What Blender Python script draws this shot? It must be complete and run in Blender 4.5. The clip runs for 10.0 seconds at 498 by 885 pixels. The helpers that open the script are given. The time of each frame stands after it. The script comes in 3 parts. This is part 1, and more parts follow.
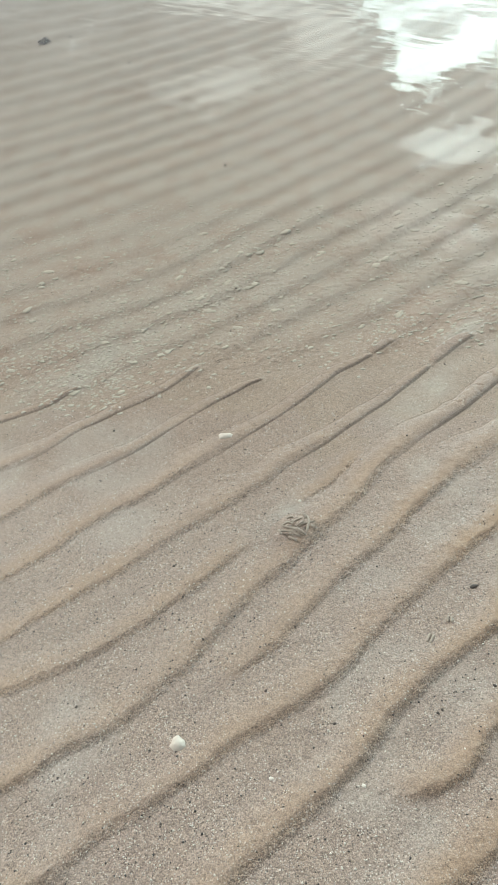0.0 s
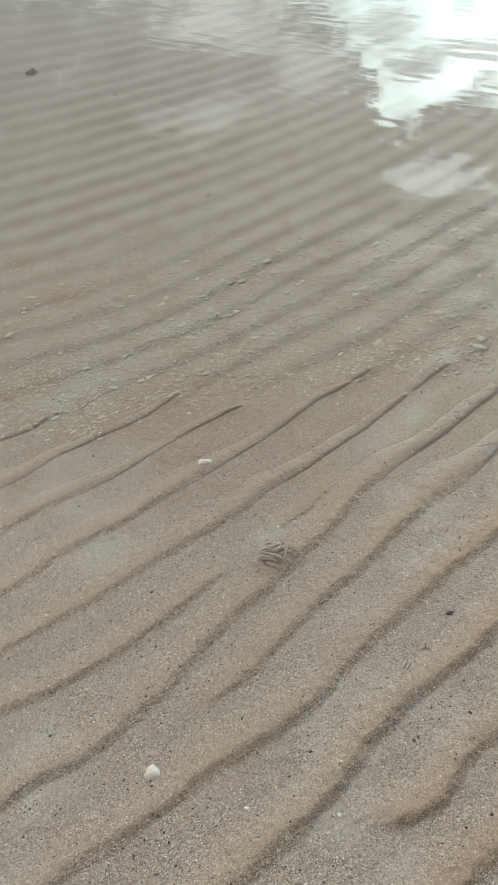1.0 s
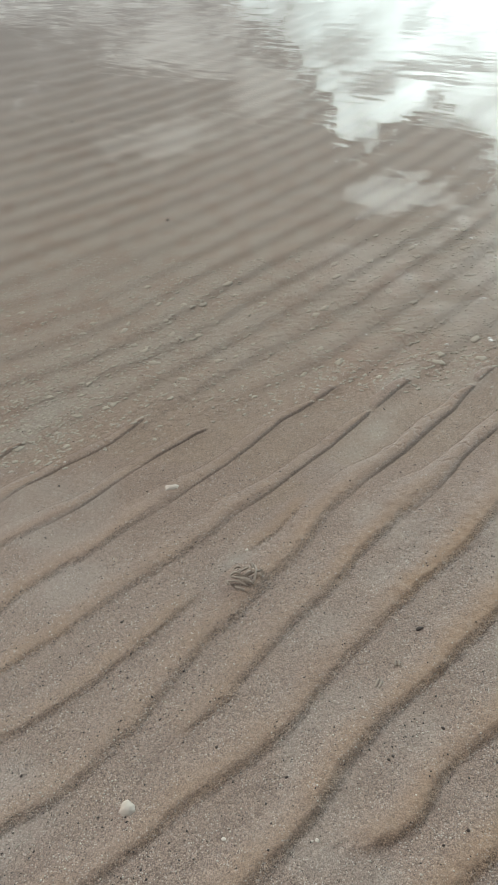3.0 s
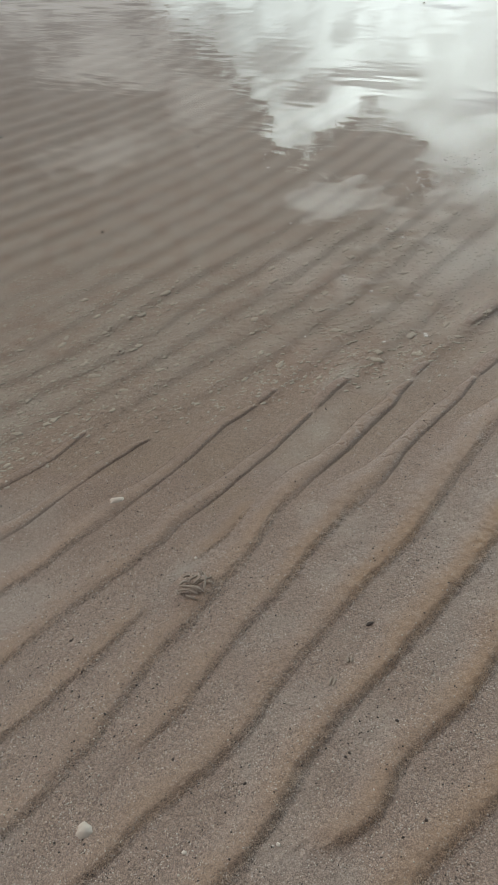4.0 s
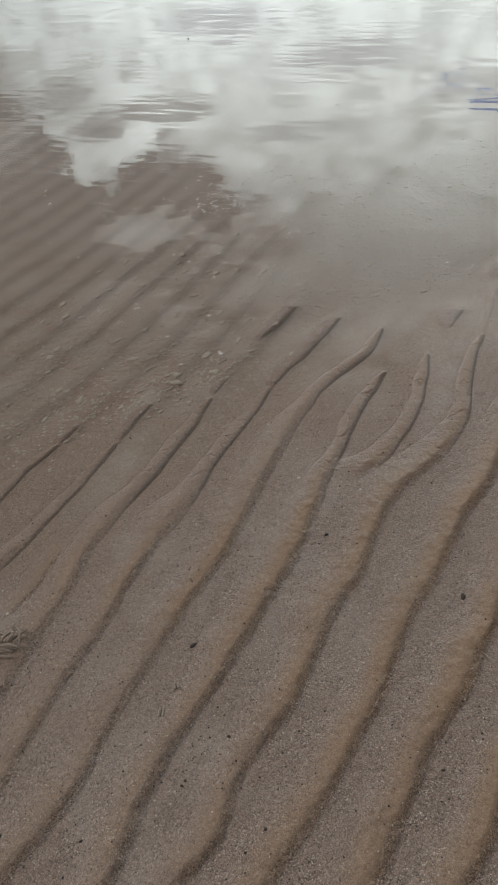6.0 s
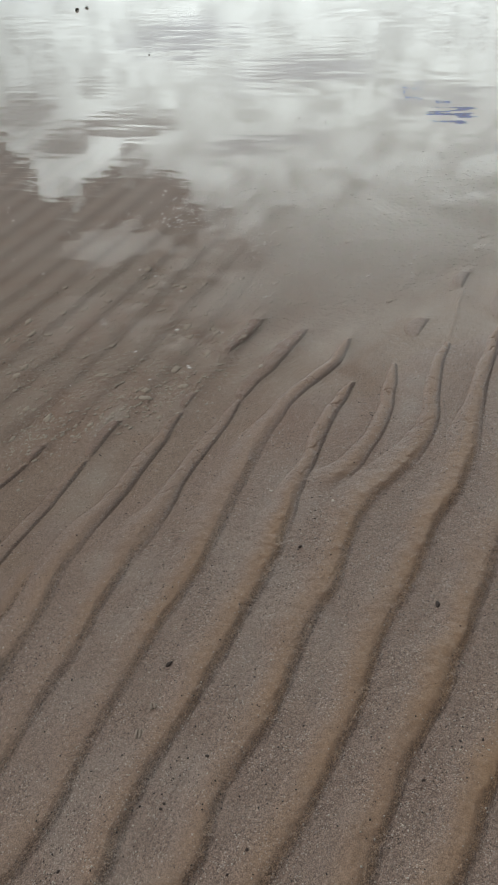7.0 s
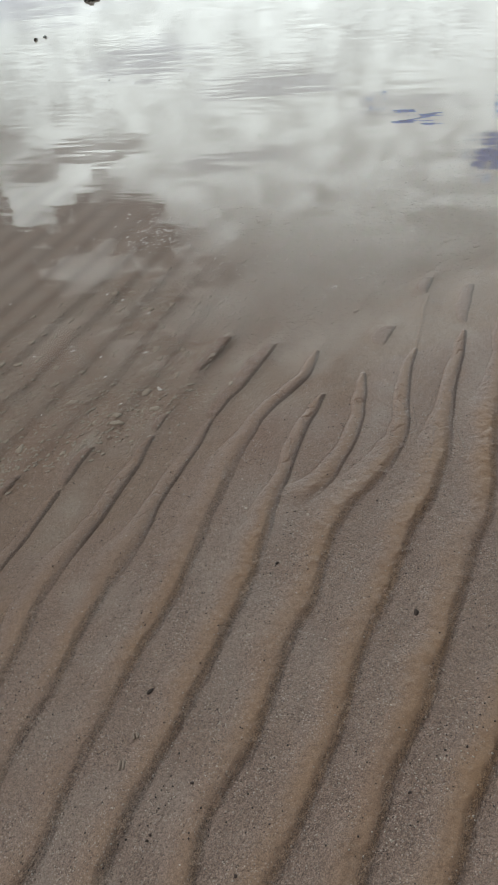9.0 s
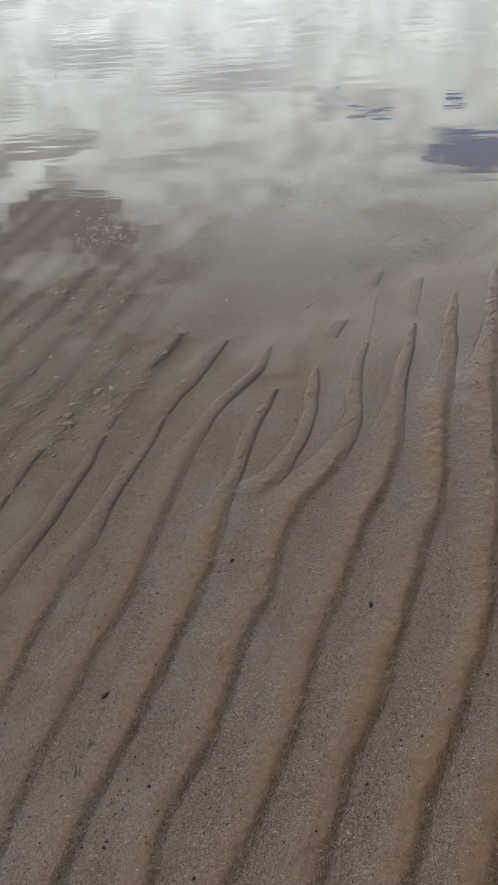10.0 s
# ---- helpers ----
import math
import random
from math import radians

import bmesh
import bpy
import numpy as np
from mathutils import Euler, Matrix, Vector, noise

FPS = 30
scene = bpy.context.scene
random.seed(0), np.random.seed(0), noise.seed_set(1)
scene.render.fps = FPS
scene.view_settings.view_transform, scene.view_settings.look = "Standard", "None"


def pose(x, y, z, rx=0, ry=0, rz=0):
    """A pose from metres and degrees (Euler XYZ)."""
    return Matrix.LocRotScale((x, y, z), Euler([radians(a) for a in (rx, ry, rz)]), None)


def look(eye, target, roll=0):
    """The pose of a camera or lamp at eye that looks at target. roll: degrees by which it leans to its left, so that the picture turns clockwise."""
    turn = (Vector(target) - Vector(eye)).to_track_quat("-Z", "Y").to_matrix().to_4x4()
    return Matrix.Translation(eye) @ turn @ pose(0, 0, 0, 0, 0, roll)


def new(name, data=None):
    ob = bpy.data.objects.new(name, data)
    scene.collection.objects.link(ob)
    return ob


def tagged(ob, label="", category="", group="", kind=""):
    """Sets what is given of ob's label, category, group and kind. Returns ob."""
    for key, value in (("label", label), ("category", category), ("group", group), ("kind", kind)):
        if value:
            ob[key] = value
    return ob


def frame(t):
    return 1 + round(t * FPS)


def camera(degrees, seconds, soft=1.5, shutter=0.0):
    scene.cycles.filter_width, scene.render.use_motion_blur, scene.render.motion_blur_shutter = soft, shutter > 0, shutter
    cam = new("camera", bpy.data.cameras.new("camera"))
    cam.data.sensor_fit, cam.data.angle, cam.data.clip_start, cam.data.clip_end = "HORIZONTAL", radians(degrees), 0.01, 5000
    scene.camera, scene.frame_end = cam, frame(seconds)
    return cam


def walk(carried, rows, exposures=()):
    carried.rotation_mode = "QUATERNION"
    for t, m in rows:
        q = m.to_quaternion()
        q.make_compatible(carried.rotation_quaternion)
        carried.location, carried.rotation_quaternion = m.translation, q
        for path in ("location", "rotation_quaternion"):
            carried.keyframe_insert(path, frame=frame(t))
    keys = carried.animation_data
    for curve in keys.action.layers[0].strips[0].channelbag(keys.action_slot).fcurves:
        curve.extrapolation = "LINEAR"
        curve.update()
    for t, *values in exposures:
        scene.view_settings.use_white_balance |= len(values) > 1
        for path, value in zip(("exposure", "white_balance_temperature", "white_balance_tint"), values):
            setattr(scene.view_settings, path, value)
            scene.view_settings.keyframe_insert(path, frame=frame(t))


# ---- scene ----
cam = camera(39.5, 10.0, soft=0.9)

# seconds, eye (m), yaw, tilt, roll (degrees): a hand-held phone panning to the right over a beach
PATH = [
    (0.0, 0.000, 0.000, 1.200, 0.00, 43.00, 9.33),
    (0.5, 0.004, -0.003, 1.205, -0.84, 44.01, 7.69),
    (1.0, 0.011, -0.007, 1.206, -0.71, 45.04, 8.11),
    (1.5, 0.003, -0.004, 1.211, 0.05, 45.40, 8.08),
    (2.0, 0.006, -0.003, 1.215, -1.09, 45.78, 8.18),
    (2.2, 0.010, 0.000, 1.220, -1.02, 45.61, 8.44),
    (3.5, 0.045, -0.001, 1.209, -6.69, 46.18, 8.15),
    (4.0, 0.059, -0.005, 1.202, -9.01, 46.02, 8.17),
    (4.5, 0.074, -0.013, 1.187, -13.31, 44.96, 7.22),
    (5.0, 0.122, -0.024, 1.170, -19.48, 45.38, 6.81),
    (5.5, 0.145, -0.031, 1.179, -23.72, 46.51, 5.45),
    (6.8, 0.152, -0.031, 1.184, -24.80, 46.47, 5.66),
    (7.0, 0.157, -0.026, 1.182, -27.02, 47.18, 5.23),
    (7.5, 0.196, -0.032, 1.181, -30.75, 47.39, 6.75),
    (8.0, 0.194, -0.035, 1.181, -30.43, 47.50, 6.75),
    (8.5, 0.194, -0.035, 1.183, -30.36, 47.68, 7.08),
    (9.0, 0.197, -0.038, 1.184, -30.20, 47.95, 7.30),
    (9.5, 0.207, -0.040, 1.182, -31.30, 48.14, 7.00),
    (10.0, 0.219, -0.043, 1.174, -33.51, 47.31, 6.31),
]
EXPOSURES = [(0.0, -0.64, 6400, 4), (1.0, -0.99, 6400, 5), (2.2, -1.00, 6500, 8), (3.5, -1.52, 6650, 12), (4.5, -1.80, 6800, 15), (5.0, -1.92, 6820, 16),
             (5.5, -2.08, 6850, 18), (7.5, -2.09, 6850, 18), (8.3, -2.07, 6850, 18), (9.3, -2.13, 6850, 18), (10.0, -2.28, 6850, 18)]
walk(cam, [(t, pose(x, y, z, tilt, roll, yaw)) for t, x, y, z, yaw, tilt, roll in PATH], EXPOSURES)

# ---- world and light ----
SUN_AZ, SUN_EL = -64.0, 36.0          # degrees: azimuth from +y towards +x, height


class Net:
    """Short-hand for wiring shader nodes."""

    def __init__(self, tree):
        self.t = tree
        tree.nodes.clear()

    def node(self, kind, sockets=None, **props):
        n = self.t.nodes.new(kind)
        for k, v in props.items():
            setattr(n, k, v)
        for k, v in (sockets or {}).items():
            self.put(n.inputs[k], v)
        return n

    def put(self, socket, v):
        if isinstance(v, bpy.types.NodeSocket):
            self.t.links.new(v, socket)
        elif v is not None:
            socket.default_value = v

    def math(self, op, a, b=None, c=None, clamp=False):
        n = self.node("ShaderNodeMath", operation=op, use_clamp=clamp)
        for i, v in enumerate((a, b, c)):
            self.put(n.inputs[i], v)
        return n.outputs[0]

    def vec(self, op, a, b=None):
        n = self.node("ShaderNodeVectorMath", operation=op)
        self.put(n.inputs[0], a)
        self.put(n.inputs[1], b)
        return n.outputs[1] if op in ("LENGTH", "DISTANCE", "DOT_PRODUCT") else n.outputs[0]

    def scaled(self, v, s):
        n = self.node("ShaderNodeMapping")
        self.put(n.inputs["Vector"], v)
        n.inputs["Scale"].default_value = s
        return n.outputs[0]

    def noise(self, v, scale, detail=3.0, rough=0.5, color=False):
        n = self.node("ShaderNodeTexNoise", {"Vector": v, "Scale": scale, "Detail": detail, "Roughness": rough})
        return n.outputs["Color"] if color else n.outputs["Fac"]

    def voronoi(self, v, scale, out="Distance", feature="F1", rand=1.0):
        n = self.node("ShaderNodeTexVoronoi", {"Vector": v, "Scale": scale, "Randomness": rand}, feature=feature)
        return n.outputs[out]

    def span(self, v, a, b, lo=0.0, hi=1.0, smooth=True):
        n = self.node("ShaderNodeMapRange", {"Value": v, "From Min": a, "From Max": b, "To Min": lo, "To Max": hi})
        n.interpolation_type = "SMOOTHSTEP" if smooth else "LINEAR"
        return n.outputs[0]

    def mix(self, fac, a, b, mode="MIX"):
        n = self.node("ShaderNodeMix", data_type="RGBA", blend_type=mode)
        self.put(n.inputs[0], fac)
        self.put(n.inputs[6], a if not isinstance(a, tuple) else (*a, 1.0))
        self.put(n.inputs[7], b if not isinstance(b, tuple) else (*b, 1.0))
        return n.outputs[2]


def make_world():
    w = bpy.data.worlds.new("sky")
    scene.world = w
    w.use_nodes = True
    g = Net(w.node_tree)
    d = g.node("ShaderNodeTexCoord").outputs["Generated"]
    sky = g.node("ShaderNodeTexSky", sky_type="NISHITA", sun_disc=False, sun_elevation=radians(SUN_EL), sun_rotation=radians(SUN_AZ)).outputs[0]
    blue = g.mix(1.0, sky, (0.03, 0.52, 1.25), "MULTIPLY")
    # ragged edges: the direction is shaken a little before the clouds are laid out
    flat = g.scaled(d, (1, 1, 3.0))
    shake = g.vec("SUBTRACT", g.noise(flat, 15.0, 6.0, 0.58, color=True), (0.5, 0.5, 0.5))
    q = g.vec("ADD", d, g.vec("MULTIPLY", shake, (0.10, 0.10, 0.03)))
    s = g.node("ShaderNodeSeparateXYZ", {0: q}).outputs
    az = g.math("MULTIPLY", g.math("ARCTAN2", s[0], s[1]), 57.29578)
    el = g.math("MULTIPLY", g.math("ARCSINE", s[2]), 57.29578)

    def bank(a0, e0, ra, re):
        u, v = g.math("DIVIDE", g.math("SUBTRACT", az, a0), ra), g.math("DIVIDE", g.math("SUBTRACT", el, e0), re)
        r = g.math("SQRT", g.math("ADD", g.math("MULTIPLY", u, u), g.math("MULTIPLY", v, v)))
        return g.span(r, 0.4, 1.6, 1.0, 0.0, smooth=False)

    def most(items):
        m = items[0]
        for i in items[1:]:
            m = g.math("MAXIMUM", m, i)
        return m

    curd = g.noise(flat, 13.0, 8.0, 0.6)
    wisp = g.noise(flat, 40.0, 9.0, 0.68)
    puff = g.noise(flat, 21.0, 6.0, 0.58)
    fray = g.math("ADD", g.math("MULTIPLY", g.math("SUBTRACT", curd, 0.5), 1.7), g.math("MULTIPLY", g.math("SUBTRACT", wisp, 0.5), 1.5))

    def edged(field, a, b):
        return g.span(g.math("ADD", field, fray), a, b)

    def bound(field, a, b):
        return g.math("MULTIPLY", edged(field, a, b), g.span(field, 0.0, 0.15))

    # the bright bank: all below a scalloped upper edge, by azimuth and height in degrees
    edge = -3.0
    for rise, a0, a1 in ((17.0, -7.0, 3.5), (8.1, 3.0, 9.6), (-2.2, 9.5, 12.6), (3.6, 17.8, 20.8), (1.8, 24.0, 38.0), (-27.0, 54.0, 74.0)):
        edge = g.math("ADD", edge, g.span(az, a0, a1, 0.0, rise))
    over = g.math("ADD", g.math("SUBTRACT", edge, el), g.math("MULTIPLY", fray, g.span(az, 6.0, 12.0, 8.0, 3.2)))
    white = g.span(over, g.span(az, 20.0, 32.0, -1.1, -7.5), g.math("MAXIMUM", g.span(az, 5.0, 9.0, 6.0, 1.3), g.span(az, 19.0, 40.0, 1.3, 3.4)))
    veil = edged(most([bank(-5.5, 18.9, 4.4, 1.6), bank(-2.7, 13.1, 5.5, 2.0), bank(2.5, 17.1, 2.4, 2.4), bank(6.3, 13.0, 2.6, 1.8), bank(-2, 9, 12, 2.0), bank(28, 44, 34, 10), bank(9, 30.6, 5, 2.0)]), 0.20, 1.1)
    high = bound(most([bank(12.6, 25.3, 3.6, 1.3), bank(23.0, 25.4, 3.0, 1.0), bank(25.7, 29.4, 4.5, 1.2), bank(40, 31, 22, 7)]), 0.24, 0.95)
    holes = bound(most([bank(49.3, 20.8, 4.2, 1.5), bank(70, 18, 5, 2), bank(38.2, 16.5, 0.6, 0.4), bank(41.1, 18.0, 1.4, 0.3), bank(46.6, 17.5, 0.8, 0.3)]), 0.38, 0.78)
    gaps = edged(most([bank(10.9, 17.5, 2.4, .9), bank(15.8, 16.9, 3.0, .8), bank(8.5, 15.0, 2.2, .8)]), 0.36, 0.80)
    gray = edged(most([bank(21.0, 11.9, 4.8, 1.0), bank(30.2, 15.1, 5.5, .8), bank(40, 17.2, 4.5, .5), bank(26, 19.5, 5, .6), bank(14.0, 7.2, 7.0, 1.4), bank(34.0, 5.5, 20.0, 2.6)]), 0.34, 0.90)
    white = g.math("MULTIPLY", white, g.math("SUBTRACT", 1.0, g.math("MULTIPLY", gaps, 0.62)))
    deck = g.mix(g.span(curd, 0.3, 0.75), (0.42, 0.44, 0.455), (0.66, 0.685, 0.70))
    haze = g.node("ShaderNodeVectorMath", {0: deck}, operation="SCALE")
    g.put(haze.inputs["Scale"], g.math("MULTIPLY", g.span(el, 10.0, 34.0, 2.5, 1.0), g.span(az, -16.0, 2.0, 0.62, 1.0)))
    deck = haze.outputs[0]
    deck = g.mix(g.math("MULTIPLY", veil, 0.7), deck, (3.2, 3.4, 3.3))
    deck = g.mix(g.math("MULTIPLY", high, 0.85), deck, (7.5, 8.5, 8.4))
    glow = g.math("MULTIPLY", g.span(el, 9.0, 21.0, 0.92, 1.2), g.span(az, 6.0, 19.0, 0.74, 1.26))
    glow = g.math("ADD", glow, g.math("MULTIPLY", most([bank(8.8, 20.4, 1.6, 1.3), bank(12.4, 19.0, 2.6, 0.9), bank(15.5, 18.4, 2.6, 0.9)]), 0.35))
    curdled = g.mix(g.span(g.math("ADD", g.math("MULTIPLY", puff, 0.65), g.math("MULTIPLY", wisp, 0.45)), 0.42, 0.68), (4.7, 5.6, 5.55), (9.0, 10.8, 10.7))
    bright = g.node("ShaderNodeVectorMath", {0: curdled}, operation="SCALE")
    g.put(bright.inputs["Scale"], glow)
    cloud = g.mix(white, deck, bright.outputs[0])
    cloud = g.mix(g.math("MULTIPLY", gray, 0.55), cloud, (2.5, 2.9, 3.6))
    col = g.mix(g.math("MULTIPLY", holes, 0.95), cloud, blue)
    # below the horizon: dull sea colour
    z = g.node("ShaderNodeSeparateXYZ", {0: d}).outputs[2]
    col = g.mix(g.span(z, -0.02, 0.0), (0.25, 0.27, 0.27), col)
    bg = g.node("ShaderNodeBackground", {"Color": col, "Strength": 1.0})
    out = g.node("ShaderNodeOutputWorld")
    g.t.links.new(bg.outputs[0], out.inputs[0])


make_world()

sun = new("sun", bpy.data.lights.new("sun", "SUN"))
sun.data.energy, sun.data.angle, sun.data.color = 4.5, radians(18), (1.0, 0.97, 0.92)
a, e = radians(SUN_AZ), radians(SUN_EL)
sun.matrix_world = look((0, 0, 5), (-math.sin(a) * math.cos(e), -math.cos(a) * math.cos(e), 5 - math.sin(e)))

# ---- materials ----


def material(name):
    m = bpy.data.materials.new(name)
    m.use_nodes = True
    g = Net(m.node_tree)
    return m, g


def finish(g, shader):
    out = g.node("ShaderNodeOutputMaterial")
    g.t.links.new(shader, out.inputs["Surface"])


def rim(g, p):
    """How far the pool has deepened from a film on the sand (0) to open water (1)."""
    place = g.node("ShaderNodeSeparateXYZ", {0: p}).outputs
    out = g.math("ADD", place[1], g.math("MULTIPLY", g.math("SUBTRACT", g.noise(p, 5.0, 3.0), 0.5), 0.25))
    return g.span(out, 1.34, 1.72)


def sand_material():
    m, g = material("wet_sand")
    p = g.node("ShaderNodeNewGeometry").outputs["Position"]
    fine = g.node("ShaderNodeAttribute", attribute_name="fine_sand").outputs["Fac"]
    broad = g.noise(p, 2.3, 3.0)
    mid = g.noise(p, 14.0, 4.0, 0.6)
    grain = g.noise(p, 560.0, 2.0, 0.7)
    coarse = g.mix(mid, (0.335, 0.260, 0.212), (0.412, 0.325, 0.267))
    gold = g.mix(mid, (0.366, 0.243, 0.146), (0.428, 0.290, 0.178))
    col = g.mix(g.math("ADD", g.math("MULTIPLY", fine, 0.85), g.math("MULTIPLY", g.math("SUBTRACT", mid, 0.5), 0.5), clamp=True), coarse, gold)
    col = g.mix(g.math("MULTIPLY", g.span(broad, 0.50, 0.70), 0.35), col, (0.335, 0.250, 0.205))
    silt = g.node("ShaderNodeAttribute", attribute_name="silt").outputs["Fac"]
    rust = g.node("ShaderNodeAttribute", attribute_name="rust").outputs["Fac"]
    col = g.mix(g.math("MULTIPLY", rust, 0.40), col, (0.35, 0.218, 0.163))
    col = g.mix(g.math("MULTIPLY", silt, 0.6), col, (0.462, 0.442, 0.402))
    # a film of water lies on the sand towards the pool
    place = g.node("ShaderNodeSeparateXYZ", {0: p}).outputs
    shore = g.span(place[1], 0.65, 1.15)
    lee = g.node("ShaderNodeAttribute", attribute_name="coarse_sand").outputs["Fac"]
    salt = g.math("SUBTRACT", 1.0, g.math("MULTIPLY", g.math("ADD", g.math("ADD", fine, silt), g.math("MULTIPLY", shore, 0.4), clamp=True), 0.6))
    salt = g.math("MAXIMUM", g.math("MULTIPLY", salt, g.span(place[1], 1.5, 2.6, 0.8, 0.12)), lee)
    grit = g.math("ADD", g.math("MULTIPLY", grain, 0.82), g.math("MULTIPLY", g.noise(p, 150.0, 3.0, 0.6), 0.18))
    speck = g.mix(g.span(grit, 0.38, 0.62), g.mix(1.0, col, (0.50, 0.49, 0.49), "MULTIPLY"), g.mix(1.0, col, (1.44, 1.44, 1.44), "MULTIPLY"))
    col = g.mix(salt, col, speck)
    grains = g.node("ShaderNodeTexVoronoi", {"Vector": g.vec("ADD", p, (3.1, 1.7, 0.4)), "Scale": 300.0})
    shade = g.node("ShaderNodeSeparateColor", {0: grains.outputs["Color"]}).outputs[2]
    shade = g.math("POWER", g.math("ADD", 0.35, shade), g.math("MULTIPLY", salt, 0.36))
    lit = g.node("ShaderNodeVectorMath", {0: col}, operation="SCALE")
    g.put(lit.inputs["Scale"], g.math("MULTIPLY", shade, g.span(place[1], 0.85, 1.15, 0.98, 1.0)))
    col = lit.outputs[0]
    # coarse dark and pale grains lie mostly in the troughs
    cell = g.node("ShaderNodeTexVoronoi", {"Vector": p, "Scale": 330.0})
    pick = g.node("ShaderNodeSeparateColor", {0: cell.outputs["Color"]}).outputs
    open_ = g.math("SUBTRACT", 1.0, g.math("MULTIPLY", g.math("ADD", fine, g.math("MULTIPLY", shore, 0.3), clamp=True), 0.75))
    near = g.span(cell.outputs["Distance"], 0.32, 0.45, 1.0, 0.0)
    # extra dark grains on the steep faces also paint in part of their shade
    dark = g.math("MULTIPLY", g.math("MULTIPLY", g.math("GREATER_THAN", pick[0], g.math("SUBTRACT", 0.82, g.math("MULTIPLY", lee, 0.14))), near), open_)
    pale = g.math("MULTIPLY", g.math("MULTIPLY", g.math("GREATER_THAN", pick[1], 0.77), near), open_)
    cell2 = g.node("ShaderNodeTexVoronoi", {"Vector": p, "Scale": 135.0})
    pick2 = g.node("ShaderNodeSeparateColor", {0: cell2.outputs["Color"]}).outputs
    near2 = g.math("MULTIPLY", g.span(cell2.outputs["Distance"], 0.15, 0.24, 1.0, 0.0), open_)
    gather = g.span(g.noise(p, 22.0, 3.0), 0.35, 0.65, 0.3, 1.0)
    dark = g.math("MAXIMUM", dark, g.math("MULTIPLY", near2, g.math("GREATER_THAN", pick2[0], 0.72)))
    pale = g.math("MAXIMUM", pale, g.math("MULTIPLY", near2, g.math("LESS_THAN", pick2[0], 0.24)))
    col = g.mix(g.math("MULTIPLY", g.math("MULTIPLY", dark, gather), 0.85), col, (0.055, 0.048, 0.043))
    col = g.mix(g.math("MULTIPLY", g.math("MULTIPLY", pale, gather), 0.72), col, (0.70, 0.66, 0.60))
    height = g.math("ADD", g.math("MULTIPLY", grain, 0.35), g.math("SUBTRACT", g.math("MULTIPLY", g.noise(p, 170.0, 2.0), 0.5), g.math("MULTIPLY", grains.outputs["Distance"], 0.55)))
    crease = g.noise(g.vec("ADD", p, g.vec("MULTIPLY", g.noise(p, 30.0, 2.0, color=True), (0.02, 0.02, 0.02))), 75.0, 3.0, 0.55)
    damp = g.math("MULTIPLY", g.span(place[1], 0.92, 1.22), g.span(place[2], 0.0015, 0.0065, 1.0, 0.0))
    film = g.math("MULTIPLY", g.math("ADD", 0.04, g.math("MULTIPLY", damp, 0.96)), g.math("SUBTRACT", 1.0, rim(g, p)))
    fine_bump = g.node("ShaderNodeBump", {"Strength": g.span(salt, 0.1, 1.0, 0.0, 0.9), "Distance": 0.003, "Height": height})
    bump = g.node("ShaderNodeBump", {"Strength": g.math("SUBTRACT", 0.3, g.math("MULTIPLY", shore, 0.14)), "Distance": 0.004, "Height": crease, "Normal": fine_bump.outputs[0]})
    b = g.node("ShaderNodeBsdfPrincipled", {"Base Color": col, "Roughness": g.span(mid, 0.2, 0.8, 0.36, 0.58), "Normal": bump.outputs[0]})
    g.put(b.inputs["Specular IOR Level"], g.math("MAXIMUM", g.span(place[1], 0.85, 1.2, 0.45, 0.08), g.span(place[2], 0.002, 0.005, 0.0, 0.5)))
    g.put(b.inputs["Coat Weight"], film)
    b.inputs["Coat IOR"].default_value = 1.33
    g.put(b.inputs["Coat Roughness"], g.span(damp, 0.0, 1.0, 0.26, 0.03, smooth=False))
    level = g.node("ShaderNodeCombineXYZ", {2: 1.0}).outputs[0]
    g.put(b.inputs["Coat Normal"], level)
    finish(g, b.outputs[0])
    return m


